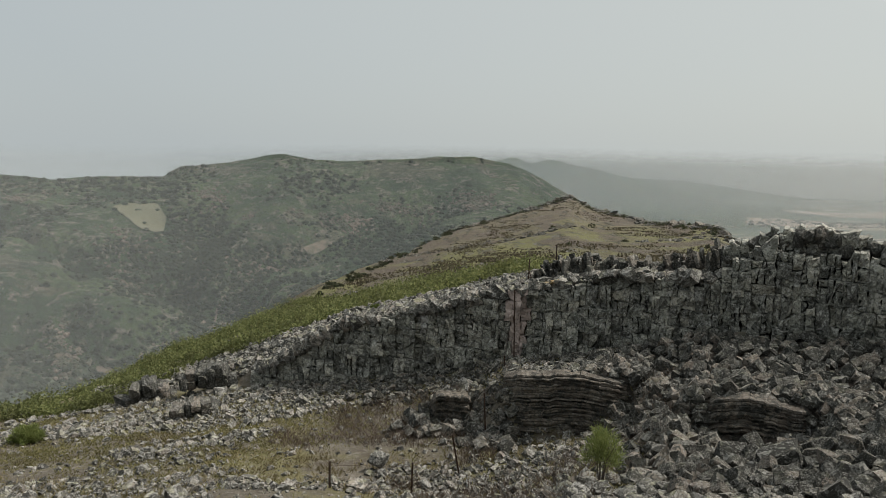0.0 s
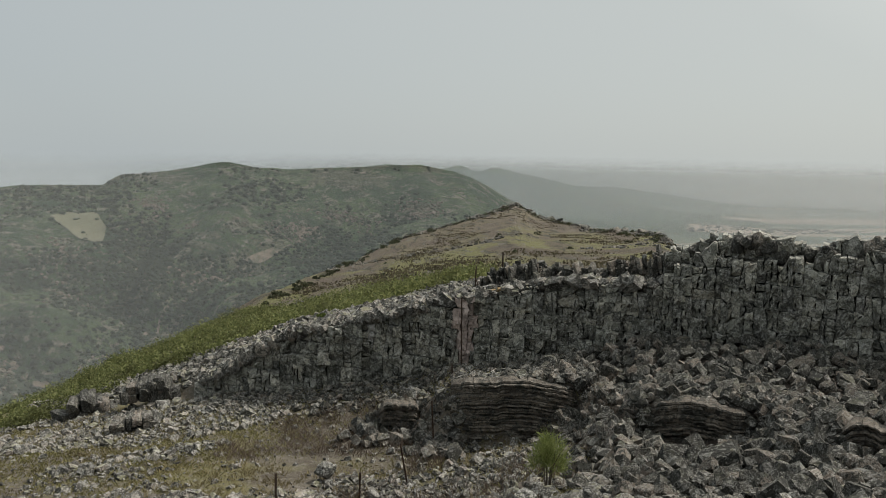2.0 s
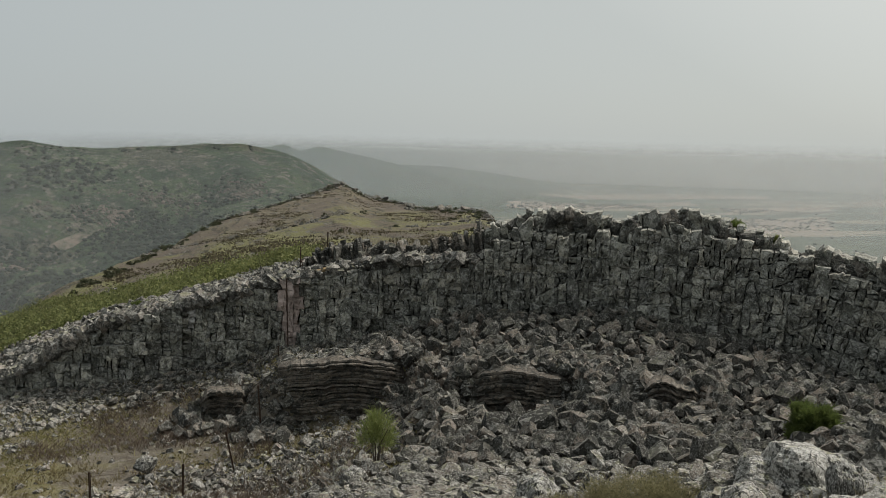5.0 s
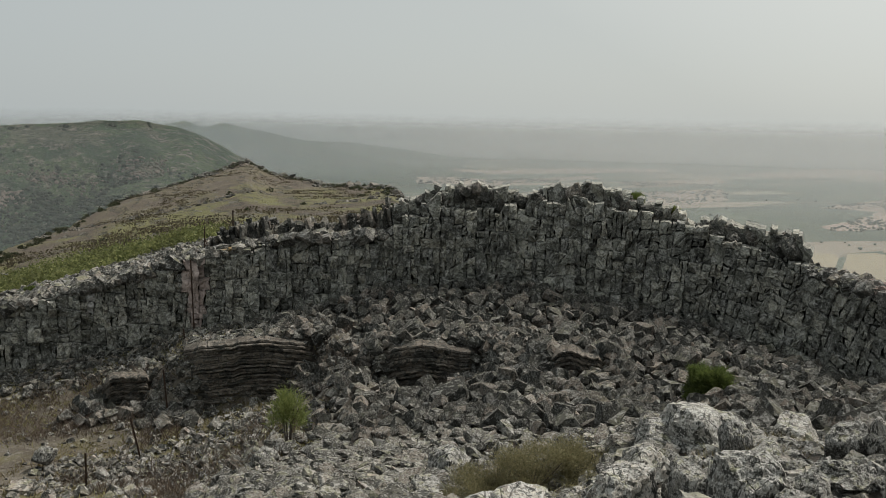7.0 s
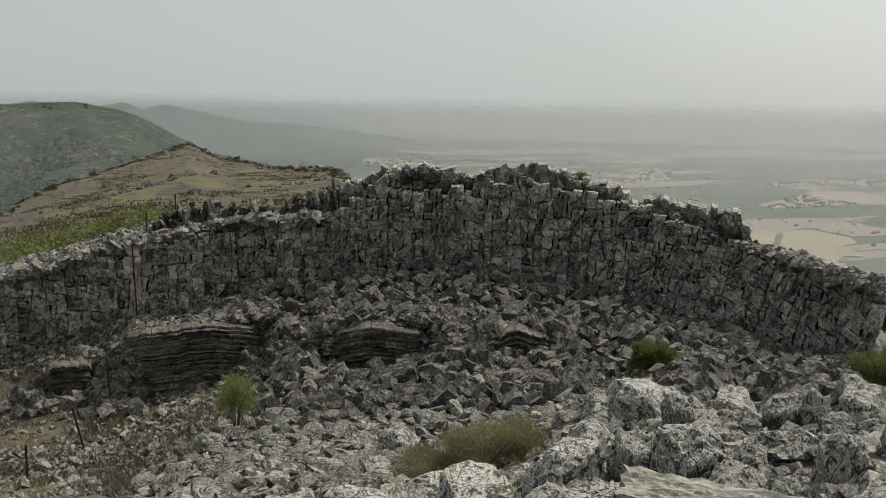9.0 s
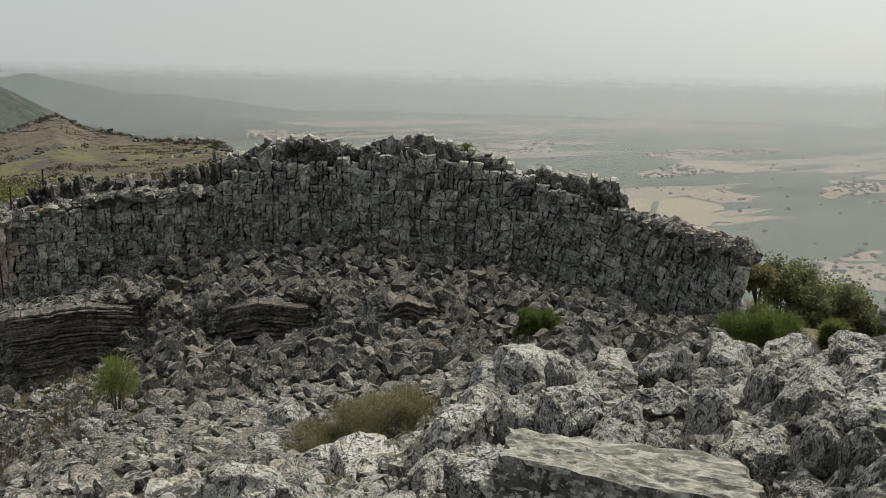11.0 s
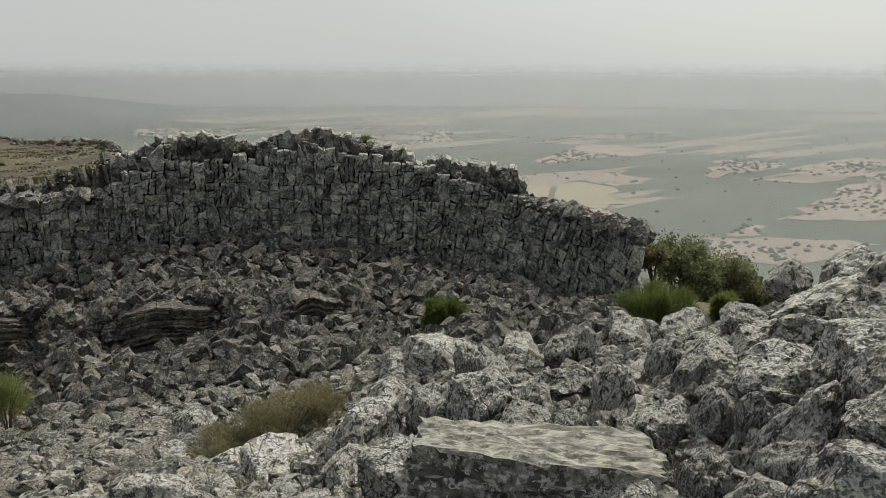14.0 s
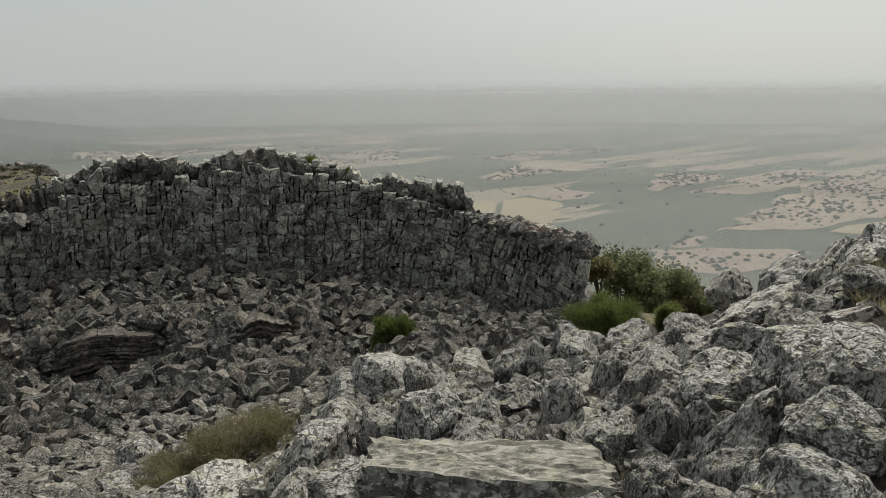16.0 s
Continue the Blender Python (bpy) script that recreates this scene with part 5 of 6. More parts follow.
def rod(a, b, radius, n=6, top=1.0):
    a, b = Vector(a), Vector(b)
    q = (b - a).to_track_quat("Z", "Y").to_matrix()
    v = [a + q @ Vector((radius * math.cos(6.283 * i / n), radius * math.sin(6.283 * i / n), 0)) for i in range(n)]
    v += [b + q @ Vector((radius * top * math.cos(6.283 * i / n), radius * top * math.sin(6.283 * i / n), 0)) for i in range(n)]
    f = [(i, (i + 1) % n, n + (i + 1) % n, n + i) for i in range(n)] + [tuple(range(n))[::-1], tuple(range(n, 2 * n))]
    return [tuple(q) for q in v], f


def t_post(foot, head, wide=0.05):
    """A rolled T-section post from foot to head."""
    foot, head = Vector(foot), Vector(head)
    bm = bmesh.new()
    q = (head - foot).to_track_quat("Z", "Y").to_matrix()
    n = (head - foot).length
    for sx, sy, ox, oy in ((wide, 0.008, 0, 0), (0.008, wide * 0.8, 0, wide * 0.4)):
        bmesh.ops.create_cube(bm, size=1.0, matrix=Matrix.Translation(foot) @ q.to_4x4() @ Matrix.Translation((ox, oy, n / 2)) @ Matrix.Diagonal((sx, sy, n, 1)))
    return part("post", bm, RUST, fence)


heads = []
for az0, r0, foot, az1, r1, head in ((-8.0, 19.2, -8.9, -8.0, 19.2, -7.62), (-1.95, 18.7, -8.75, -1.85, 18.7, -7.48), (1.55, 20.8, -8.75, 0.95, 20.8, -7.55), (3.4, 23.2, -8.5, 3.2, 23.2, -7.08), (4.7, 26.2, -7.65, 4.6, 26.2, -6.7), (5.3, 27.0, -7.3, 5.2, 27.0, -4.62), (6.2, 28.4, -5.0, 6.25, 28.4, -3.72), (8.1, 30.0, -4.4, 8.1, 30.0, -3.36)):
    t_post((*at(az0, r0), foot), (*at(az1, r1), head))
    heads.append((Vector((*at(az0, r0), foot)), Vector((*at(az1, r1), head))))
v, f = rod((*at(6.2, 28.3), -4.1), (*at(6.75, 28.2), -4.95), 0.018)
link_mesh("brace", v, f, RUST, fence)
for (f0, h0), (f1, h1) in zip(heads[:-1], heads[1:]):
    for k in (0.45, 0.92):
        v, f = rod(f0.lerp(h0, k), f1.lerp(h1, k), 0.0035, 4)
        link_mesh("wire", v, f, RUST, fence)

# ---- plants ----


def blades(feet, tips, width, rs):
    """Thin leaves, one triangle each, from feet to tips."""
    d = tips - feet
    side = np.cross(d, rs.normal(0, 1, d.shape))
    side /= np.maximum(np.linalg.norm(side, axis=1), 1e-6)[:, None]
    side *= np.reshape(width, (-1, 1)) * 0.5
    mid = feet + d * 0.45
    v = np.stack([feet - side * 0.6, feet + side * 0.6, mid + side, tips, mid - side], 1).reshape(-1, 3)
    return v, (np.arange(len(feet)) * 5)[:, None] + np.arange(5)


def leaves(centres, size, rs, up=0.4):
    """Small leaf quads lying every way."""
    n = len(centres)
    a = rs.normal(0, 1, (n, 3))
    a /= np.linalg.norm(a, axis=1)[:, None]
    b = np.cross(a, rs.normal(0, 1, (n, 3)))
    b /= np.linalg.norm(b, axis=1)[:, None]
    s = np.reshape(size * rs.uniform(0.6, 1.3, n), (-1, 1))
    v = np.stack([centres - a * s, centres + b * s * 0.55, centres + a * s, centres - b * s * 0.55], 1).reshape(-1, 3)
    return v, (np.arange(n) * 4)[:, None] + np.arange(4)


def poly_mesh(name, v, f, mat, parent=None):
    me = bpy.data.meshes.new(name)
    me.vertices.add(len(v))
    me.vertices.foreach_set("co", np.asarray(v, np.float32).ravel())
    me.loops.add(f.size)
    me.loops.foreach_set("vertex_index", f.astype(np.int32).ravel())
    me.polygons.add(len(f))
    me.polygons.foreach_set("loop_start", np.arange(0, f.size, f.shape[1], dtype=np.int32))
    me.polygons.foreach_set("use_smooth", [False] * len(f))
    me.materials.append(mat)
    me.update(calc_edges=True)
    ob = new(name, me)
    ob.parent = parent
    return ob


def broom(az, r, foot, wide, tall, mat, label, count=5200, bare=0.0, seed=1, category="bush", whip=1.0, spray=0.55):
    """A broom bush: thin green whips fanning up from a few stems."""
    rs = np.random.RandomState(seed)
    count = int(count * 3.2)
    x, y = at(az, r)
    bush = tagged(new("broom_bush"), label, category)
    bush.location = (x, y, foot)
    for k in range(9):
        a = rs.uniform(0, 6.283)
        reach = wide * 0.3 * rs.uniform(0.3, 1)
        mid = Vector((math.cos(a) * reach * 0.4, math.sin(a) * reach * 0.4, tall * (0.35 + 0.3 * bare)))
        end = Vector((math.cos(a) * reach, math.sin(a) * reach, tall * (0.62 + 0.2 * bare)))
        v1, f1 = rod((rs.uniform(-0.03, 0.03), rs.uniform(-0.03, 0.03), -0.05), mid, 0.014, 5, 0.7)
        v2, f2 = rod(mid, end, 0.010, 5, 0.4)
        link_mesh("stem", v1 + v2, f1 + [tuple(i + len(v1) for i in q) for q in f2], BARK, bush)
    # whips in tufts, so that the outline is uneven
    tufts = []
    for k in range(70):
        a, u = rs.uniform(0, 6.283), rs.uniform(0, 1) ** 0.6
        h = bare + (1 - bare) * rs.uniform(0.1, 0.85)
        rad = wide * 0.42 * u * math.sqrt(max(0.08, 1 - ((h - 0.45) / 0.62) ** 2))
        tufts.append((math.cos(a) * rad, math.sin(a) * rad, tall * h * 0.85))
    c = np.array(tufts)[rs.randint(len(tufts), size=count)]
    feet = c + rs.normal(0, 1, (count, 3)) * np.array([wide, wide, tall]) * 0.055
    out = feet * np.array([1, 1, 0]) / max(wide, 0.1) * 1.3
    d = out + np.array([0, 0, 0.75]) + rs.normal(0, spray, (count, 3))
    d /= np.linalg.norm(d, axis=1)[:, None]
    tips = feet + d * (1 + 1.3 * bare) * whip * rs.uniform(0.04, 0.13, count)[:, None]
    v, f = blades(feet, tips, rs.uniform(0.005, 0.010, count) * max(0.62, r / 12), rs)
    poly_mesh("foliage", v, f, mat, bush)
    return bush


broom(11.9, 16.0, -6.95, 1.0, 1.6, BROOM_GREEN, "leggy yellow-green broom bush on bare brown stems", 800, 0.56, 3)
broom(42.1, 15.4, -5.22, 0.90, 0.92, BROOM_DARK, "round dark green broom bush in the scree", 6000, 0.0, 4)
broom(57.6, 12.4, -4.15, 1.35, 1.18, BROOM_DARK, "dense dark green broom bush behind boulders", 8000, 0.0, 5)
broom(62.0, 13.5, -4.1, 0.42, 0.70, BROOM_GREEN, "small light green broom bush behind boulders", 2200, 0.0, 6)
broom(36.0, 25.4, -2.55, 0.85, 0.55, BROOM_DARK, "small green bush growing on the cliff crest", 2600, 0.0, 7)
broom(38.7, 25.2, -2.80, 0.55, 0.42, BROOM_GREEN, "tiny green bush growing on the cliff crest", 1200, 0.0, 8)
broom(-4.2, 31.3, -6.55, 1.1, 0.6, BROOM_DARK, "dark green low bush at the edge of the rubble", 3000, 0.0, 9)
broom(-28.0, 30.0, -10.4, 1.2, 0.9, BROOM_GREEN, "light green bush on the stony slope", 3200, 0.1, 10)
broom(27.0, 8.0, -4.14, 0.95, 0.60, OLIVE, "low olive-brown heath bush between boulders", 5000, 0.0, 11, "heath bush", 0.5, 1.1)
broom(30.4, 8.2, -4.12, 1.25, 0.86, OLIVE, "low olive-brown heath bush between boulders", 8000, 0.0, 12, "heath bush", 0.5, 1.1)
broom(33.9, 8.6, -4.05, 1.1, 0.66, OLIVE, "low olive-brown heath bush between boulders", 5000, 0.0, 13, "heath bush", 0.5, 1.1)


def oak_scrub(az, r, wide, tall, mat, seed):
    rs = np.random.RandomState(seed)
    x, y = at(az, r)
    foot = float(ground_z(np.array(az), np.array(r)))
    tree = tagged(new("oak_shrub"), "low scrub oak with small dull green leaves behind the cliff's end", "shrub", "oak scrub behind the cliff")
    tree.location = (x, y, foot - 0.05)
    clumps = []
    for k in range(7):
        a, b = rs.uniform(0, 6.283), rs.uniform(0.15, 0.42) * wide
        mid = Vector((math.cos(a) * b * 0.35, math.sin(a) * b * 0.35, tall * 0.4))
        end = Vector((math.cos(a) * b, math.sin(a) * b, tall * rs.uniform(0.6, 0.9)))
        v1, f1 = rod((0, 0, 0), mid, 0.035, 6, 0.7)
        v2, f2 = rod(mid, end, 0.024, 5, 0.4)
        link_mesh("limb", v1 + v2, f1 + [tuple(i + len(v1) for i in q) for q in f2], BARK, tree)
        clumps += [end, mid.lerp(end, 0.6) + Vector(rs.normal(0, 0.12, 3) * wide)]
    c = np.array(clumps)[rs.randint(len(clumps), size=3600)] + rs.normal(0, 1, (3600, 3)) * np.array([wide, wide, tall * 0.8]) * 0.085
    v, f = leaves(c, 0.055, rs)
    poly_mesh("crown", v, f, mat, tree)


for i, (az, r, wide, top_el) in enumerate(((56.9, 22.5, 1.2, -10.9), (58.4, 24.5, 1.5, -10.9), (59.5, 23.6, 1.4, -11.4), (61.0, 24.0, 1.6, -12.0), (62.4, 24.6, 1.5, -12.2), (63.8, 25.2, 1.5, -12.3), (65.2, 25.0, 1.4, -12.7), (66.6, 25.5, 1.4, -13.0), (60.0, 26.5, 1.7, -11.5), (62.8, 27.0, 1.7, -12.1), (51.6, 21.4, 0.6, -9.8), (54.4, 20.6, 0.6, -10.7))):
    oak_scrub(az, r, wide, (r * float(tan_d(top_el)) - float(ground_z(np.array(az), np.array(r)))) * 0.98, OAK_BROWN if i in (0, 4, 7, 10, 11) else OAK, 60 + i)

# bracken and broom on the slope behind the cliff
rs = np.random.RandomState(41)
az = rs.uniform(-33, 7, 9000)
r = CLIFF_R(az) + np.interp(az, [-33, -24, -17], [-3.5, -1.5, 4.6]) + rs.uniform(0, 1, 9000) ** 1.3 * np.interp(az, [-33, -12, 7], [26, 24, 12])
az, r = az[(r < 72)], r[(r < 72)]
keep = wave(*at(az, r), 6.0, 8.8) > -0.9
az, r = az[keep][:4200], r[keep][:4200]
x, y = at(az, r)
z = ground_z(az, r)
c, s = np.stack([x, y, z], -1), 0.18 + 0.8 * rs.uniform(0, 1, len(az)) ** 3
pick = np.repeat(np.arange(len(az)), 56)
d = rs.normal(0, 1, (len(pick), 3))
d /= np.linalg.norm(d, axis=1)[:, None]
d[:, 2] = np.abs(d[:, 2])
v, f = leaves(c[pick] + d * (s[pick] * rs.uniform(0.5, 1.0, len(pick)))[:, None] * np.array([1, 1, 0.95]), 0.075, rs)
tagged(poly_mesh("bracken_slope", v, f, BRACKEN), "thick yellow-green bracken and broom covering the slope", "bracken", kind="stuff")

# bushes on the pasture ridge
rs = np.random.RandomState(43)
az = rs.uniform(-9, 20, 230)
crest = np.interp(az, [-9, -5.8, -3.4, 0.6, 4.6, 8.8, 11, 14.4, 18.5, 20.5], [60, 80, 110, 148, 166, 178, 170, 138, 106, 98])
r = np.where(rs.uniform(0, 1, 230) < 0.93, crest + rs.normal(0, 4, 230), rs.uniform(45, 120, 230))
x, y = at(az, r)
z = ground_z(az, r)
s = rs.uniform(0.25, 0.8, 230) * np.clip(r / 120, 0.5, 1.2)
pick = np.repeat(np.arange(230), 60)
d = rs.normal(0, 1, (len(pick), 3))
d /= np.linalg.norm(d, axis=1)[:, None]
d[:, 2] = np.abs(d[:, 2]) * 0.8
v, f = leaves(np.stack([x, y, z], -1)[pick] + d * (s[pick] * rs.uniform(0.4, 1.0, len(pick)))[:, None], 0.14, rs)
tagged(poly_mesh("ridge_bushes", v, f, DARK_SCRUB), "low dark bushes dotted along the pasture ridge", "bushes", kind="stuff")

az = rs.uniform(-8, 20.3, 9000)
r = rs.uniform(42, 175, 9000)
ok = (wave(at(az, r)[0], at(az, r)[1] * 0.35, 7.0, 25.0) + 0.5 * rs.uniform(-1, 1, 9000) > 0.45) & (r < np.interp(az, [-9, -5.8, -3.4, 0.6, 4.6, 8.8, 11, 14.4, 18.5, 20.5], [60, 80, 110, 148, 166, 178, 170, 138, 106, 98]))
az, r = az[ok], r[ok]
c = np.stack([*at(az, r), ground_z(az, r)], -1)
pick = np.repeat(np.arange(len(az)), 7)
d = np.abs(rs.normal(0, 1, (len(pick), 3))) * rs.choice([-1, 1], (len(pick), 3)) * np.array([0.35, 0.35, 0.0]) + np.array([0, 0, 0.12])
v, f = leaves(c[pick] + d * 0.8, 0.12, rs)
tagged(poly_mesh("pasture_heath", v, f, HEATH), "low brown heath and dead tussocks on the pasture", "heath", kind="stuff")


def tufts(name, count, az_range, r_range, tall, mat, label, keep, seed, per=9, spread=0.09, lean=0.5, width=0.012):
    rs = np.random.RandomState(seed)
    az = rs.uniform(*az_range, count)
    r = np.sqrt(rs.uniform(r_range[0] ** 2, r_range[1] ** 2, count))
    ok = keep(az, r, rs) & (r < CLIFF_R(az) - 0.1)
    az, r = az[ok], r[ok]
    c = np.stack([*at(az, r), ground_z(az, r) - 0.01], -1)
    pick = np.repeat(np.arange(len(az)), per)
    n = len(pick)
    feet = c[pick] + np.concatenate([rs.normal(0, spread, (n, 2)), np.zeros((n, 1))], 1)
    d = np.concatenate([rs.normal(0, lean, (n, 2)), np.ones((n, 1))], 1)
    tips = feet + d * (tall * rs.uniform(0.4, 1.2, n))[:, None]
    v, f = blades(feet, tips, np.full(n, width), rs)
    return tagged(poly_mesh(name, v, f, mat), label, "grass", kind="stuff")


green = lambda az, r, rs: wave(*at(az, r), 6.0, 12.5) + 0.5 * rs.uniform(-1, 1, len(az)) > -0.2
tufts("turf", 24000, (-33, 15), (15, 40), 0.09, TURF, "patches of short yellow-green turf between the stones", green, 51, 7, 0.10, 0.8, 0.026)
tufts("dry_grass", 9000, (-33, 16), (15, 40), 0.14, STRAW, "dry straw-coloured grass tufts on the stony slope", lambda az, r, rs: (wave(*at(az, r), 5.0, 20.5) > 0.0) & ~((az > -1) & (r < 21) & (rs.uniform(0, 1, len(az)) < 0.92)), 52, 9, 0.09, 0.7, 0.018)
tufts("dead_twig_scrub", 1800, (-12, 17), (15, 27), 0.32, TWIG, "brown leafless twigs and dead bracken in the hollow", lambda az, r, rs: (wave(*at(az, r), 4.0, 30.5) + 0.4 * np.exp(-((az - 3.5) / 3.0) ** 2) > 0.18) & ~((az > 4.2) & (az < 15) & (r > 20.3)), 53, 12, 0.16, 0.6, 0.012)
tufts("straw_tufts", 420, (20, 80), (3, 9), 0.13, STRAW, "small tufts of straw-coloured grass between boulders", lambda az, r, rs: wave(*at(az, r), 1.2, 33.5) > 0.35, 54, 40, 0.05, 0.5, 0.005)

# ---- far hillside: clearing, bare gullies and scrub ----
from mathutils.bvhtree import BVHTree

GROUND_TREE = BVHTree.FromPolygons([tuple(q) for q in np.stack([GX, GY, GZ], -1).reshape(-1, 3)], quads.tolist())


def drop(x, y, lift):
    hit = GROUND_TREE.ray_cast(Vector((x, y, 900)), Vector((0, 0, -1)))[0]
    return (x, y, (hit.z if hit else -200) + lift)


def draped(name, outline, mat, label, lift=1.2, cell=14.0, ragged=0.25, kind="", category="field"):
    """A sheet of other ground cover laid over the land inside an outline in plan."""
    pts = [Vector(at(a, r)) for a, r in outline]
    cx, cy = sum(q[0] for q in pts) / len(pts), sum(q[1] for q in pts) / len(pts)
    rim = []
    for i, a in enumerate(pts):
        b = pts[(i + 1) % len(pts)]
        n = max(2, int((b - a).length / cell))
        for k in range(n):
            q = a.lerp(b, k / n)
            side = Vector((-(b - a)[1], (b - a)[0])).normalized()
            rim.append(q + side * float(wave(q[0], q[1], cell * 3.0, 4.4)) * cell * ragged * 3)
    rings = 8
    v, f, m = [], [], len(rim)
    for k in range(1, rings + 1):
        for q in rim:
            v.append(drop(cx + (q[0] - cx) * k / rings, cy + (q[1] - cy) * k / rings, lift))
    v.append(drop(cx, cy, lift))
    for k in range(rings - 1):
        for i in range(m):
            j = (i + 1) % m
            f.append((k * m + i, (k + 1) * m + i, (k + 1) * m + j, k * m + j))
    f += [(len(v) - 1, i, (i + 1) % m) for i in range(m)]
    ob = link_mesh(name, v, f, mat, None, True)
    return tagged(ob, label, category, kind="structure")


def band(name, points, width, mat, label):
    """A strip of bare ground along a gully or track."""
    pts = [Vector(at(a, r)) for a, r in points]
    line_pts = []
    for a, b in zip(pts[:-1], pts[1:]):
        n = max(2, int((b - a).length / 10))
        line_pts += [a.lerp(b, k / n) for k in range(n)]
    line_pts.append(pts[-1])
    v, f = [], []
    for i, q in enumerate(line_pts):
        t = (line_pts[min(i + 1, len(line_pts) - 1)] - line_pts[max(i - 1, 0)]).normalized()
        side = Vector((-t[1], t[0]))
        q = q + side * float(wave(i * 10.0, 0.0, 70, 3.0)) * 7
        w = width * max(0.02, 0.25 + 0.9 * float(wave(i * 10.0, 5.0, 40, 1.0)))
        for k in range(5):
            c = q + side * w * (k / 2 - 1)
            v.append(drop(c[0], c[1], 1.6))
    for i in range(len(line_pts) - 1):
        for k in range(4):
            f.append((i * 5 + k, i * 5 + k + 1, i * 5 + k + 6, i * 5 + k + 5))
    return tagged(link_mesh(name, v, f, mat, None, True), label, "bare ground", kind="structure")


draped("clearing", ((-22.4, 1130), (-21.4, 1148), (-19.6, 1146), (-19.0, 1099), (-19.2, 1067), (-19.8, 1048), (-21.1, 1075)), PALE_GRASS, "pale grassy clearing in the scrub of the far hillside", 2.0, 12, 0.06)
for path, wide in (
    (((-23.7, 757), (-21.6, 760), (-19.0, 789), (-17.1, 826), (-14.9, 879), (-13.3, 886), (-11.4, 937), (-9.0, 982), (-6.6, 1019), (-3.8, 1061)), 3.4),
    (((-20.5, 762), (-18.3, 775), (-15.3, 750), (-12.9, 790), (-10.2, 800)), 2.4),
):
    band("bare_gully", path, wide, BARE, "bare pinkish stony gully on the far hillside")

# ---- fields and trees of the plain ----
FIELDS = (
    ((47.5, 2228), (51.1, 2587), (54.2, 2685), (57.3, 2723), (56.5, 2508), (53.4, 2377), (51.1, 2228)),
    ((52.1, 1509), (53.5, 1643), (54.7, 1601), (56.2, 1544), (55.3, 1477), (53.5, 1421), (52.3, 1464)),
    ((48.0, 1794), (49.9, 2022), (51.1, 2193), (53.8, 2215), (56.7, 2066), (56.0, 1966), (53.9, 1945), (51.9, 1865), (50.3, 1761), (48.7, 1739)),
    ((59.3, 1629), (60.2, 1710), (60.4, 1887), (61.5, 1932), (64.1, 1916), (64.5, 1847), (62.7, 1726), (61.6, 1634), (60.1, 1579)),
    ((61.8, 1581), (63.8, 1658), (65.2, 1809), (66.9, 1966), (69.3, 2104), (70.8, 2066), (69.7, 1881), (68.0, 1687), (66.3, 1581), (64.2, 1572)),
)
FIELDS += (
    ((63.9, 1162), (66.4, 1301), (68.1, 1542), (70.0, 1797), (71.9, 2058), (75.0, 2193), (75.9, 1434), (72.2, 1313), (70.3, 1217), (67.2, 1174), (65.0, 1173)),
    ((61.2, 1043), (62.3, 1108), (63.6, 1115), (63.4, 1073), (62.1, 1032)),
    ((59.5, 1017), (62.2, 1010), (64.4, 1025), (66.5, 1056), (69.0, 1070), (70.5, 1051), (69.0, 1012), (67.0, 952), (64.5, 904), (61.8, 897), (59.5, 912)),
    ((61.3, 1983), (62.6, 2104), (64.1, 2164), (63.0, 1983)),
    ((20.5, 2648), (27.2, 2839), (33.4, 3161), (33.5, 2972), (27.2, 2629), (20.8, 2464)),
)
FIELDS += (
    ((22.7, 3170), (31.1, 3657), (38.0, 3816), (38.0, 3544), (31.1, 3242), (23.1, 3011)),
    ((33.1, 2323), (41.4, 2717), (42.1, 2513), (41.8, 2228), (35.1, 1986), (32.8, 2096)),
    ((35.0, 2889), (41.3, 3215), (42.0, 3011), (35.4, 2641)),
    ((42.0, 3544), (48.4, 4404), (51.2, 4321), (51.3, 3948), (45.8, 3396)),
)
STRAW_FIELDS = (
    ((45.5, 1383), (48.7, 1416), (49.1, 1368), (48.9, 1246), (49.3, 1198), (47.9, 1153), (45.9, 1153)),
    ((49.6, 1423), (51.1, 1462), (53.5, 1407), (53.9, 1354), (53.0, 1309), (54.5, 1232), (53.3, 1219), (52.7, 1142), (50.7, 1140), (49.4, 1182), (49.3, 1268)),
    ((71.1, 1205), (72.2, 1271), (75.3, 1366), (76.0, 1257), (72.6, 1200)),
)
for outline in STRAW_FIELDS:
    draped("field", outline, STRAW_FIELD, "yellow straw field on the hazy plain", 1.6, 22, 0.04)
for outline in FIELDS:
    draped("field", outline, STUBBLE, "pale stubble field on the hazy plain", 1.0, 22, 0.30)

d, f0 = DIRS[1]
rs = np.random.RandomState(71)
CROWNS = [(d * (1 + 0.22 * rs.normal(0, 1, (len(d), 1))) * np.array([1, 1, 0.75]), f0) for _ in range(8)]


def far_trees(name, az, r, size, mat, label, seed):
    rs = np.random.RandomState(seed)
    x, y = at(az, r)
    places = [(rs.randint(8), np.array([x[i], y[i], drop(x[i], y[i], 0)[2] + size[i] * 0.35]), turned(rs, 0.0), np.full(3, size[i])) for i in range(len(x))]
    return tagged(scatter_mesh(name, CROWNS, places, mat), label, "trees", kind="stuff")




def inside(outline, x, y):
    """Whether points lie inside an outline given by azimuth and distance."""
    pts = [at(a, r) for a, r in outline]
    odd = np.zeros(len(x), bool)
    for (ax, ay), (bx, by) in zip(pts, pts[1:] + pts[:1]):
        odd ^= ((ay > y) != (by > y)) & (x < (bx - ax) * (y - ay) / (by - ay + 1e-9) + ax)
    return odd


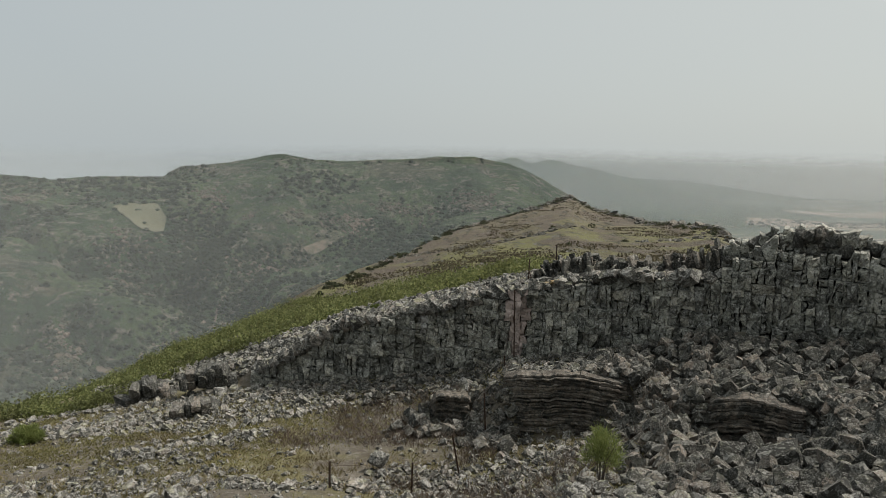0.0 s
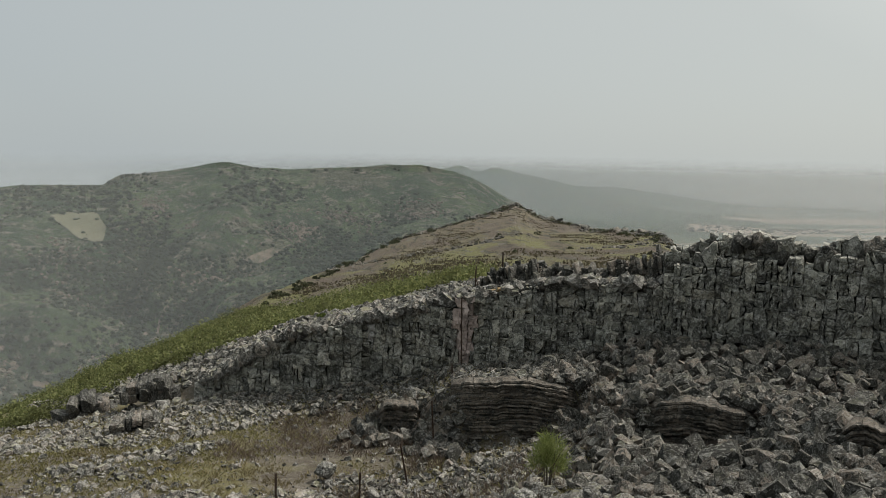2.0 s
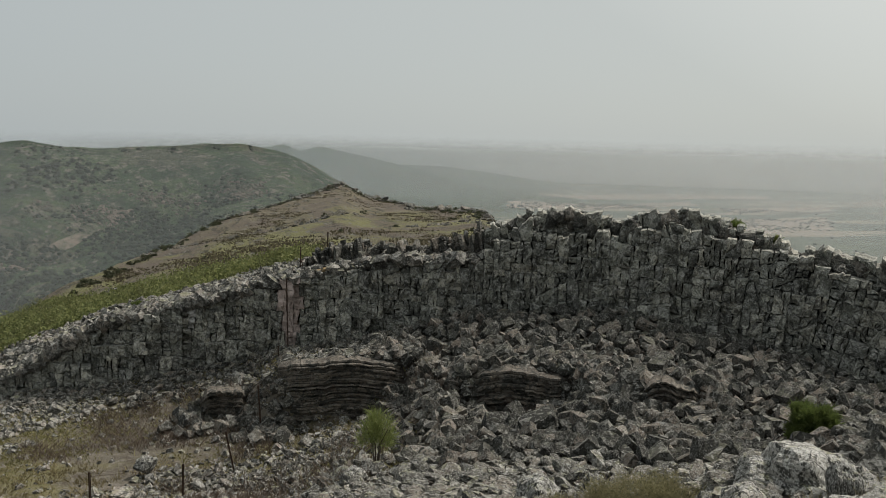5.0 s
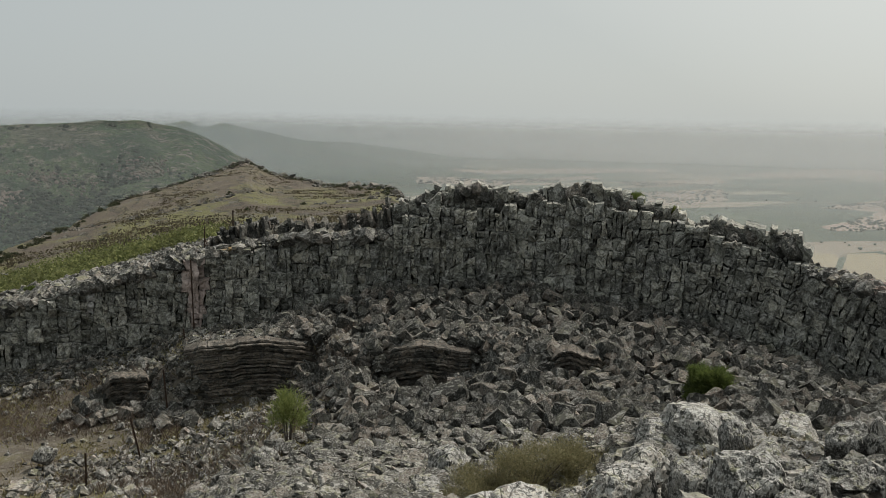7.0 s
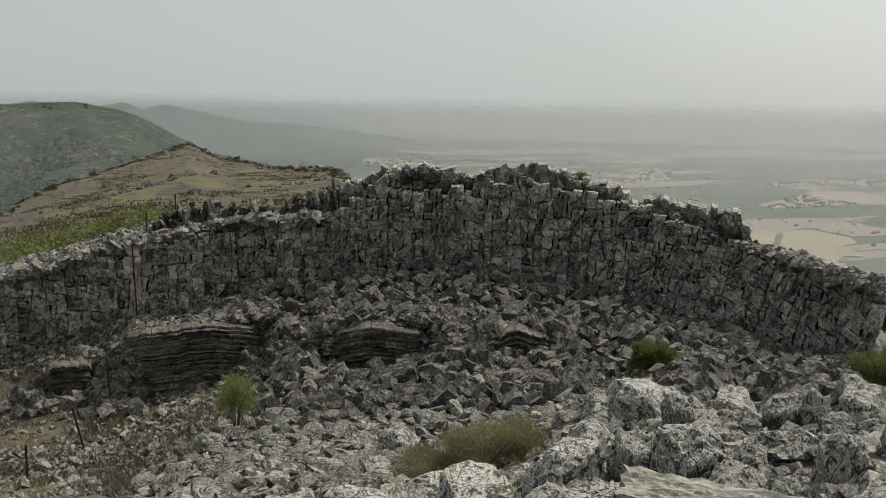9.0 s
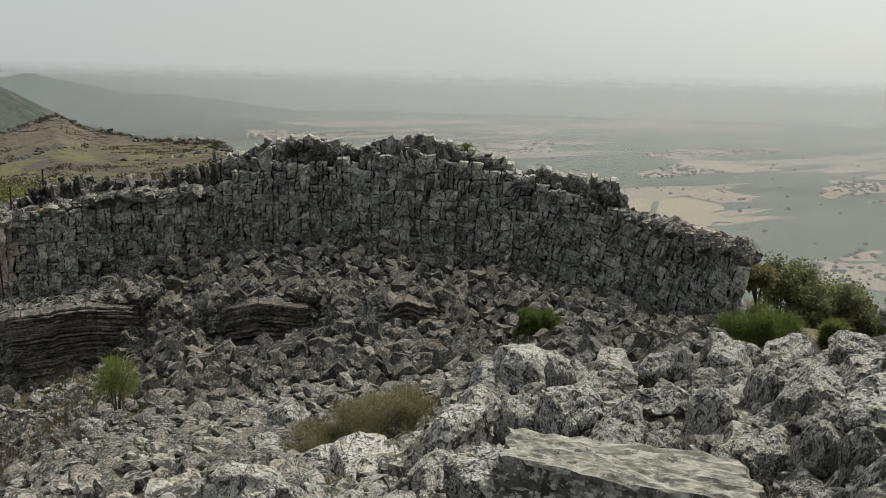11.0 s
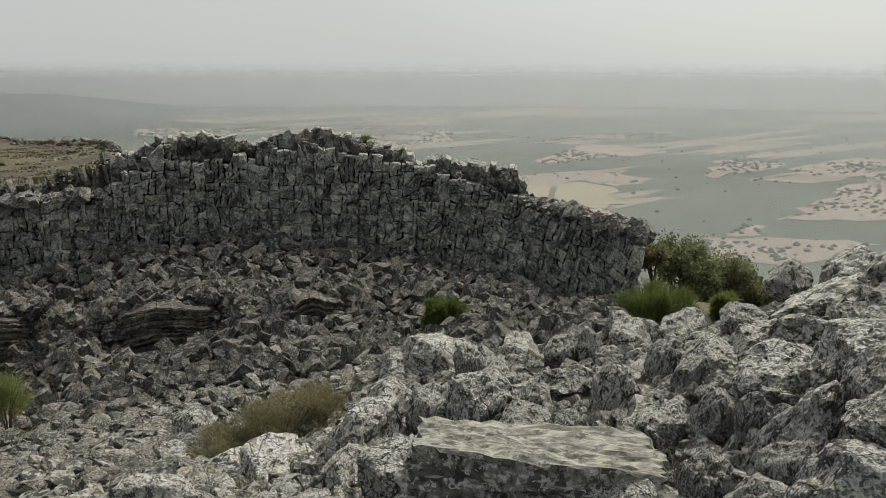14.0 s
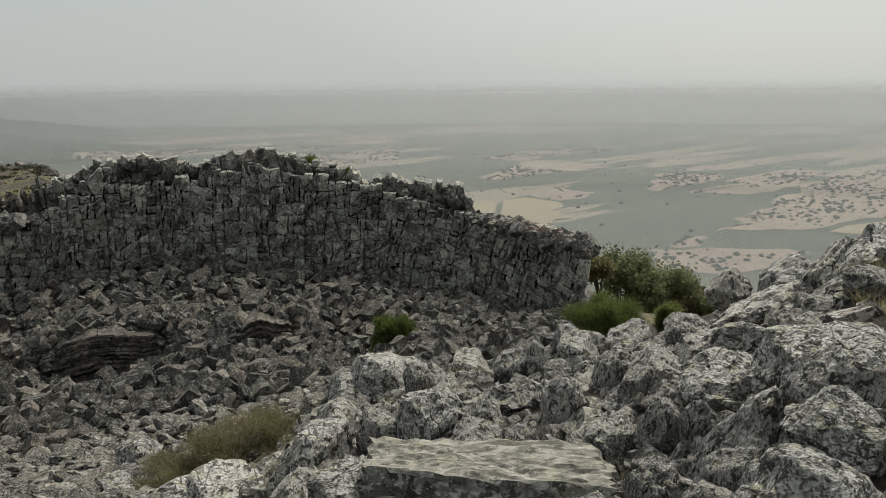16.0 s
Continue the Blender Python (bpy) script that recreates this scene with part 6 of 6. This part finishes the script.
az = rs.uniform(18, 80, 30000)
r = np.sqrt(rs.uniform(850 ** 2, 2900 ** 2, 30000))
x, y = at(az, r)
on_field = np.zeros(30000, bool)
for outline in FIELDS:
    on_field |= inside(outline, x, y)
dense = wave(x, y, 150, 13.0) + 0.6 * rs.uniform(-1, 1, 30000)
keep = (on_field & (dense > 0.15)) | (~on_field & (rs.uniform(0, 1, 30000) < 0.007))
for outline in STRAW_FIELDS:
    keep &= ~inside(outline, x, y) | (rs.uniform(0, 1, 30000) < 0.02)
far_trees("plain_oaks", az[keep], r[keep], rs.uniform(1.9, 4.6, keep.sum()), FAR_TREE, "holm oaks dotted over the fields of the plain", 72)
az = rs.uniform(-31, 11, 16000)
r = rs.uniform(640, 1290, 16000)
keep = wave(*at(az, r), 120, 15.0) + 0.5 * rs.uniform(-1, 1, 16000) > 0.08
far_trees("hillside_scrub", az[keep], r[keep], 1.1 + 3.4 * rs.uniform(0, 1, keep.sum()) ** 2.2, FAR_TREE, "dark scrub bushes speckling the far hillside", 73)

az = rs.uniform(-28, 2, 26000)
r = rs.uniform(650, 1150, 26000)
deep = valley(*at(az, r))
keep = deep + 0.35 * wave(*at(az, r), 60, 21.0) * (deep > 0.15) > rs.uniform(0.30, 0.9, 26000)
far_trees("valley_scrub", az[keep], r[keep], 1.0 + 2.6 * rs.uniform(0, 1, keep.sum()) ** 1.8, FAR_TREE, "thick dark scrub along the valley of the far hillside", 76)

# pale bare rocks breaking through the scrub
rs = np.random.RandomState(74)
spots = ((-4.0, 1092, 2.4, 14), (-25.5, 775, 0.9, 26), (-6.0, 1045, 2.6, 30), (2.0, 1095, 1.2, 26), (-16.8, 1125, 1.4, 34), (-27, 1190, 1.6, 40), (-12.2, 1045, 1.6, 22), (-12, 920, 4.5, 26), (-22, 1010, 2.4, 40), (-14.5, 770, 3.6, 16), (-21.5, 900, 1.5, 60))
k = rs.randint(len(spots), size=8500)
az = np.array([q[0] for q in spots])[k] + rs.normal(0, 1, 8500) * np.array([q[2] for q in spots])[k] * 0.6
r = np.array([q[1] for q in spots])[k] + rs.normal(0, 1, 8500) * np.array([q[3] for q in spots])[k] * 0.6
keep = (wave(*at(az, r), 45, 19.0) + 0.4 * rs.uniform(-1, 1, 8500) > 0.0) & (r > 650) & (r < 1285)
far_trees("hillside_rocks", az[keep], r[keep], 0.7 + 2.0 * rs.uniform(0, 1, keep.sum()) ** 2, BARE, "pale pinkish rocks and bare ground in the far hillside scrub", 75)["category"] = "rocks"

# ---- haze: upright see-through sheets added between the hills in place of hazy air ----


def haze_veil(name, r, low, full, top, fade, alpha, haze_tone=(0.88, 0.92, 0.93, 1), turns=(-100, 141), from_x=None, lean=0.0):
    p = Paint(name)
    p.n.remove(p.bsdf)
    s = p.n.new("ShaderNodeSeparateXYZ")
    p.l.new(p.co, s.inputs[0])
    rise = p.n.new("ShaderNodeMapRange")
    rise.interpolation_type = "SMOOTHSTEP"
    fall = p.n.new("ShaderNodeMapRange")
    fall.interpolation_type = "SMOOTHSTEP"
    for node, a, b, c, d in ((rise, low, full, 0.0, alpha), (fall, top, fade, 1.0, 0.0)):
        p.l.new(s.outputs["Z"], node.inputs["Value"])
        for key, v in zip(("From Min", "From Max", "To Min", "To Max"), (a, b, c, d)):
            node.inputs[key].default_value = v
    # the sheet is lit from both sides, more of it thrown back than let through
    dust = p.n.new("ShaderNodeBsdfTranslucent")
    dust.inputs[0].default_value = [0.52 * q for q in haze_tone[:3]] + [1]
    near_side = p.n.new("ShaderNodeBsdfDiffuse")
    near_side.inputs[0].default_value = haze_tone
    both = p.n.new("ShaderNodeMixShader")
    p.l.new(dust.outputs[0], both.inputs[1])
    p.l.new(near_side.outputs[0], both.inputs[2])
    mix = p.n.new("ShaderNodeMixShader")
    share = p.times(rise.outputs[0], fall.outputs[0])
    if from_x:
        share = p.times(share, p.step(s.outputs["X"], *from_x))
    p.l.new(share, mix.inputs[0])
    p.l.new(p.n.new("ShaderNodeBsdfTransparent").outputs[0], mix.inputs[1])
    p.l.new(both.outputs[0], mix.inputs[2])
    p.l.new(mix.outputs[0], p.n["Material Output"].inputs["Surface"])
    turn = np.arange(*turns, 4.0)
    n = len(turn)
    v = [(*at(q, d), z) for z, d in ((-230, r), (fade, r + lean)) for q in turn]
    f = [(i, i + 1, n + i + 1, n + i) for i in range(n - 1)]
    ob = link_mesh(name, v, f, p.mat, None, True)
    return tagged(ob, "added see-through sheet, pale in colour to stand in for distant haze", "haze", kind="structure")


# sheet colours that stand in for the pale light of distant air
HAZE_TONE, BLUE_HAZE_TONE, FAR_HAZE_TONE = (0.86, 0.885, 0.875, 1), (0.915, 0.945, 0.96, 1), (0.965, 0.945, 0.935, 1)
haze_veil("haze_veil_1", 450, -230, -225, -11, 1, 0.31, HAZE_TONE, (-100, 141), None, 50)
haze_veil("haze_veil_2", 1750, -200, -140, -25, 12, 0.31, BLUE_HAZE_TONE, (-30, 141), (-600, -50))
haze_veil("haze_veil_3", 2500, -200, -140, -45, 18, 0.31, BLUE_HAZE_TONE, (-30, 141), (-850, -50))
haze_veil("haze_veil_4", 3500, -215, -175, -95, 25, 0.31, FAR_HAZE_TONE, (-30, 141), (-700, 300))
haze_veil("haze_veil_5", 4300, -225, -195, -110, 35, 0.45, FAR_HAZE_TONE, (-30, 141), (-700, 500))
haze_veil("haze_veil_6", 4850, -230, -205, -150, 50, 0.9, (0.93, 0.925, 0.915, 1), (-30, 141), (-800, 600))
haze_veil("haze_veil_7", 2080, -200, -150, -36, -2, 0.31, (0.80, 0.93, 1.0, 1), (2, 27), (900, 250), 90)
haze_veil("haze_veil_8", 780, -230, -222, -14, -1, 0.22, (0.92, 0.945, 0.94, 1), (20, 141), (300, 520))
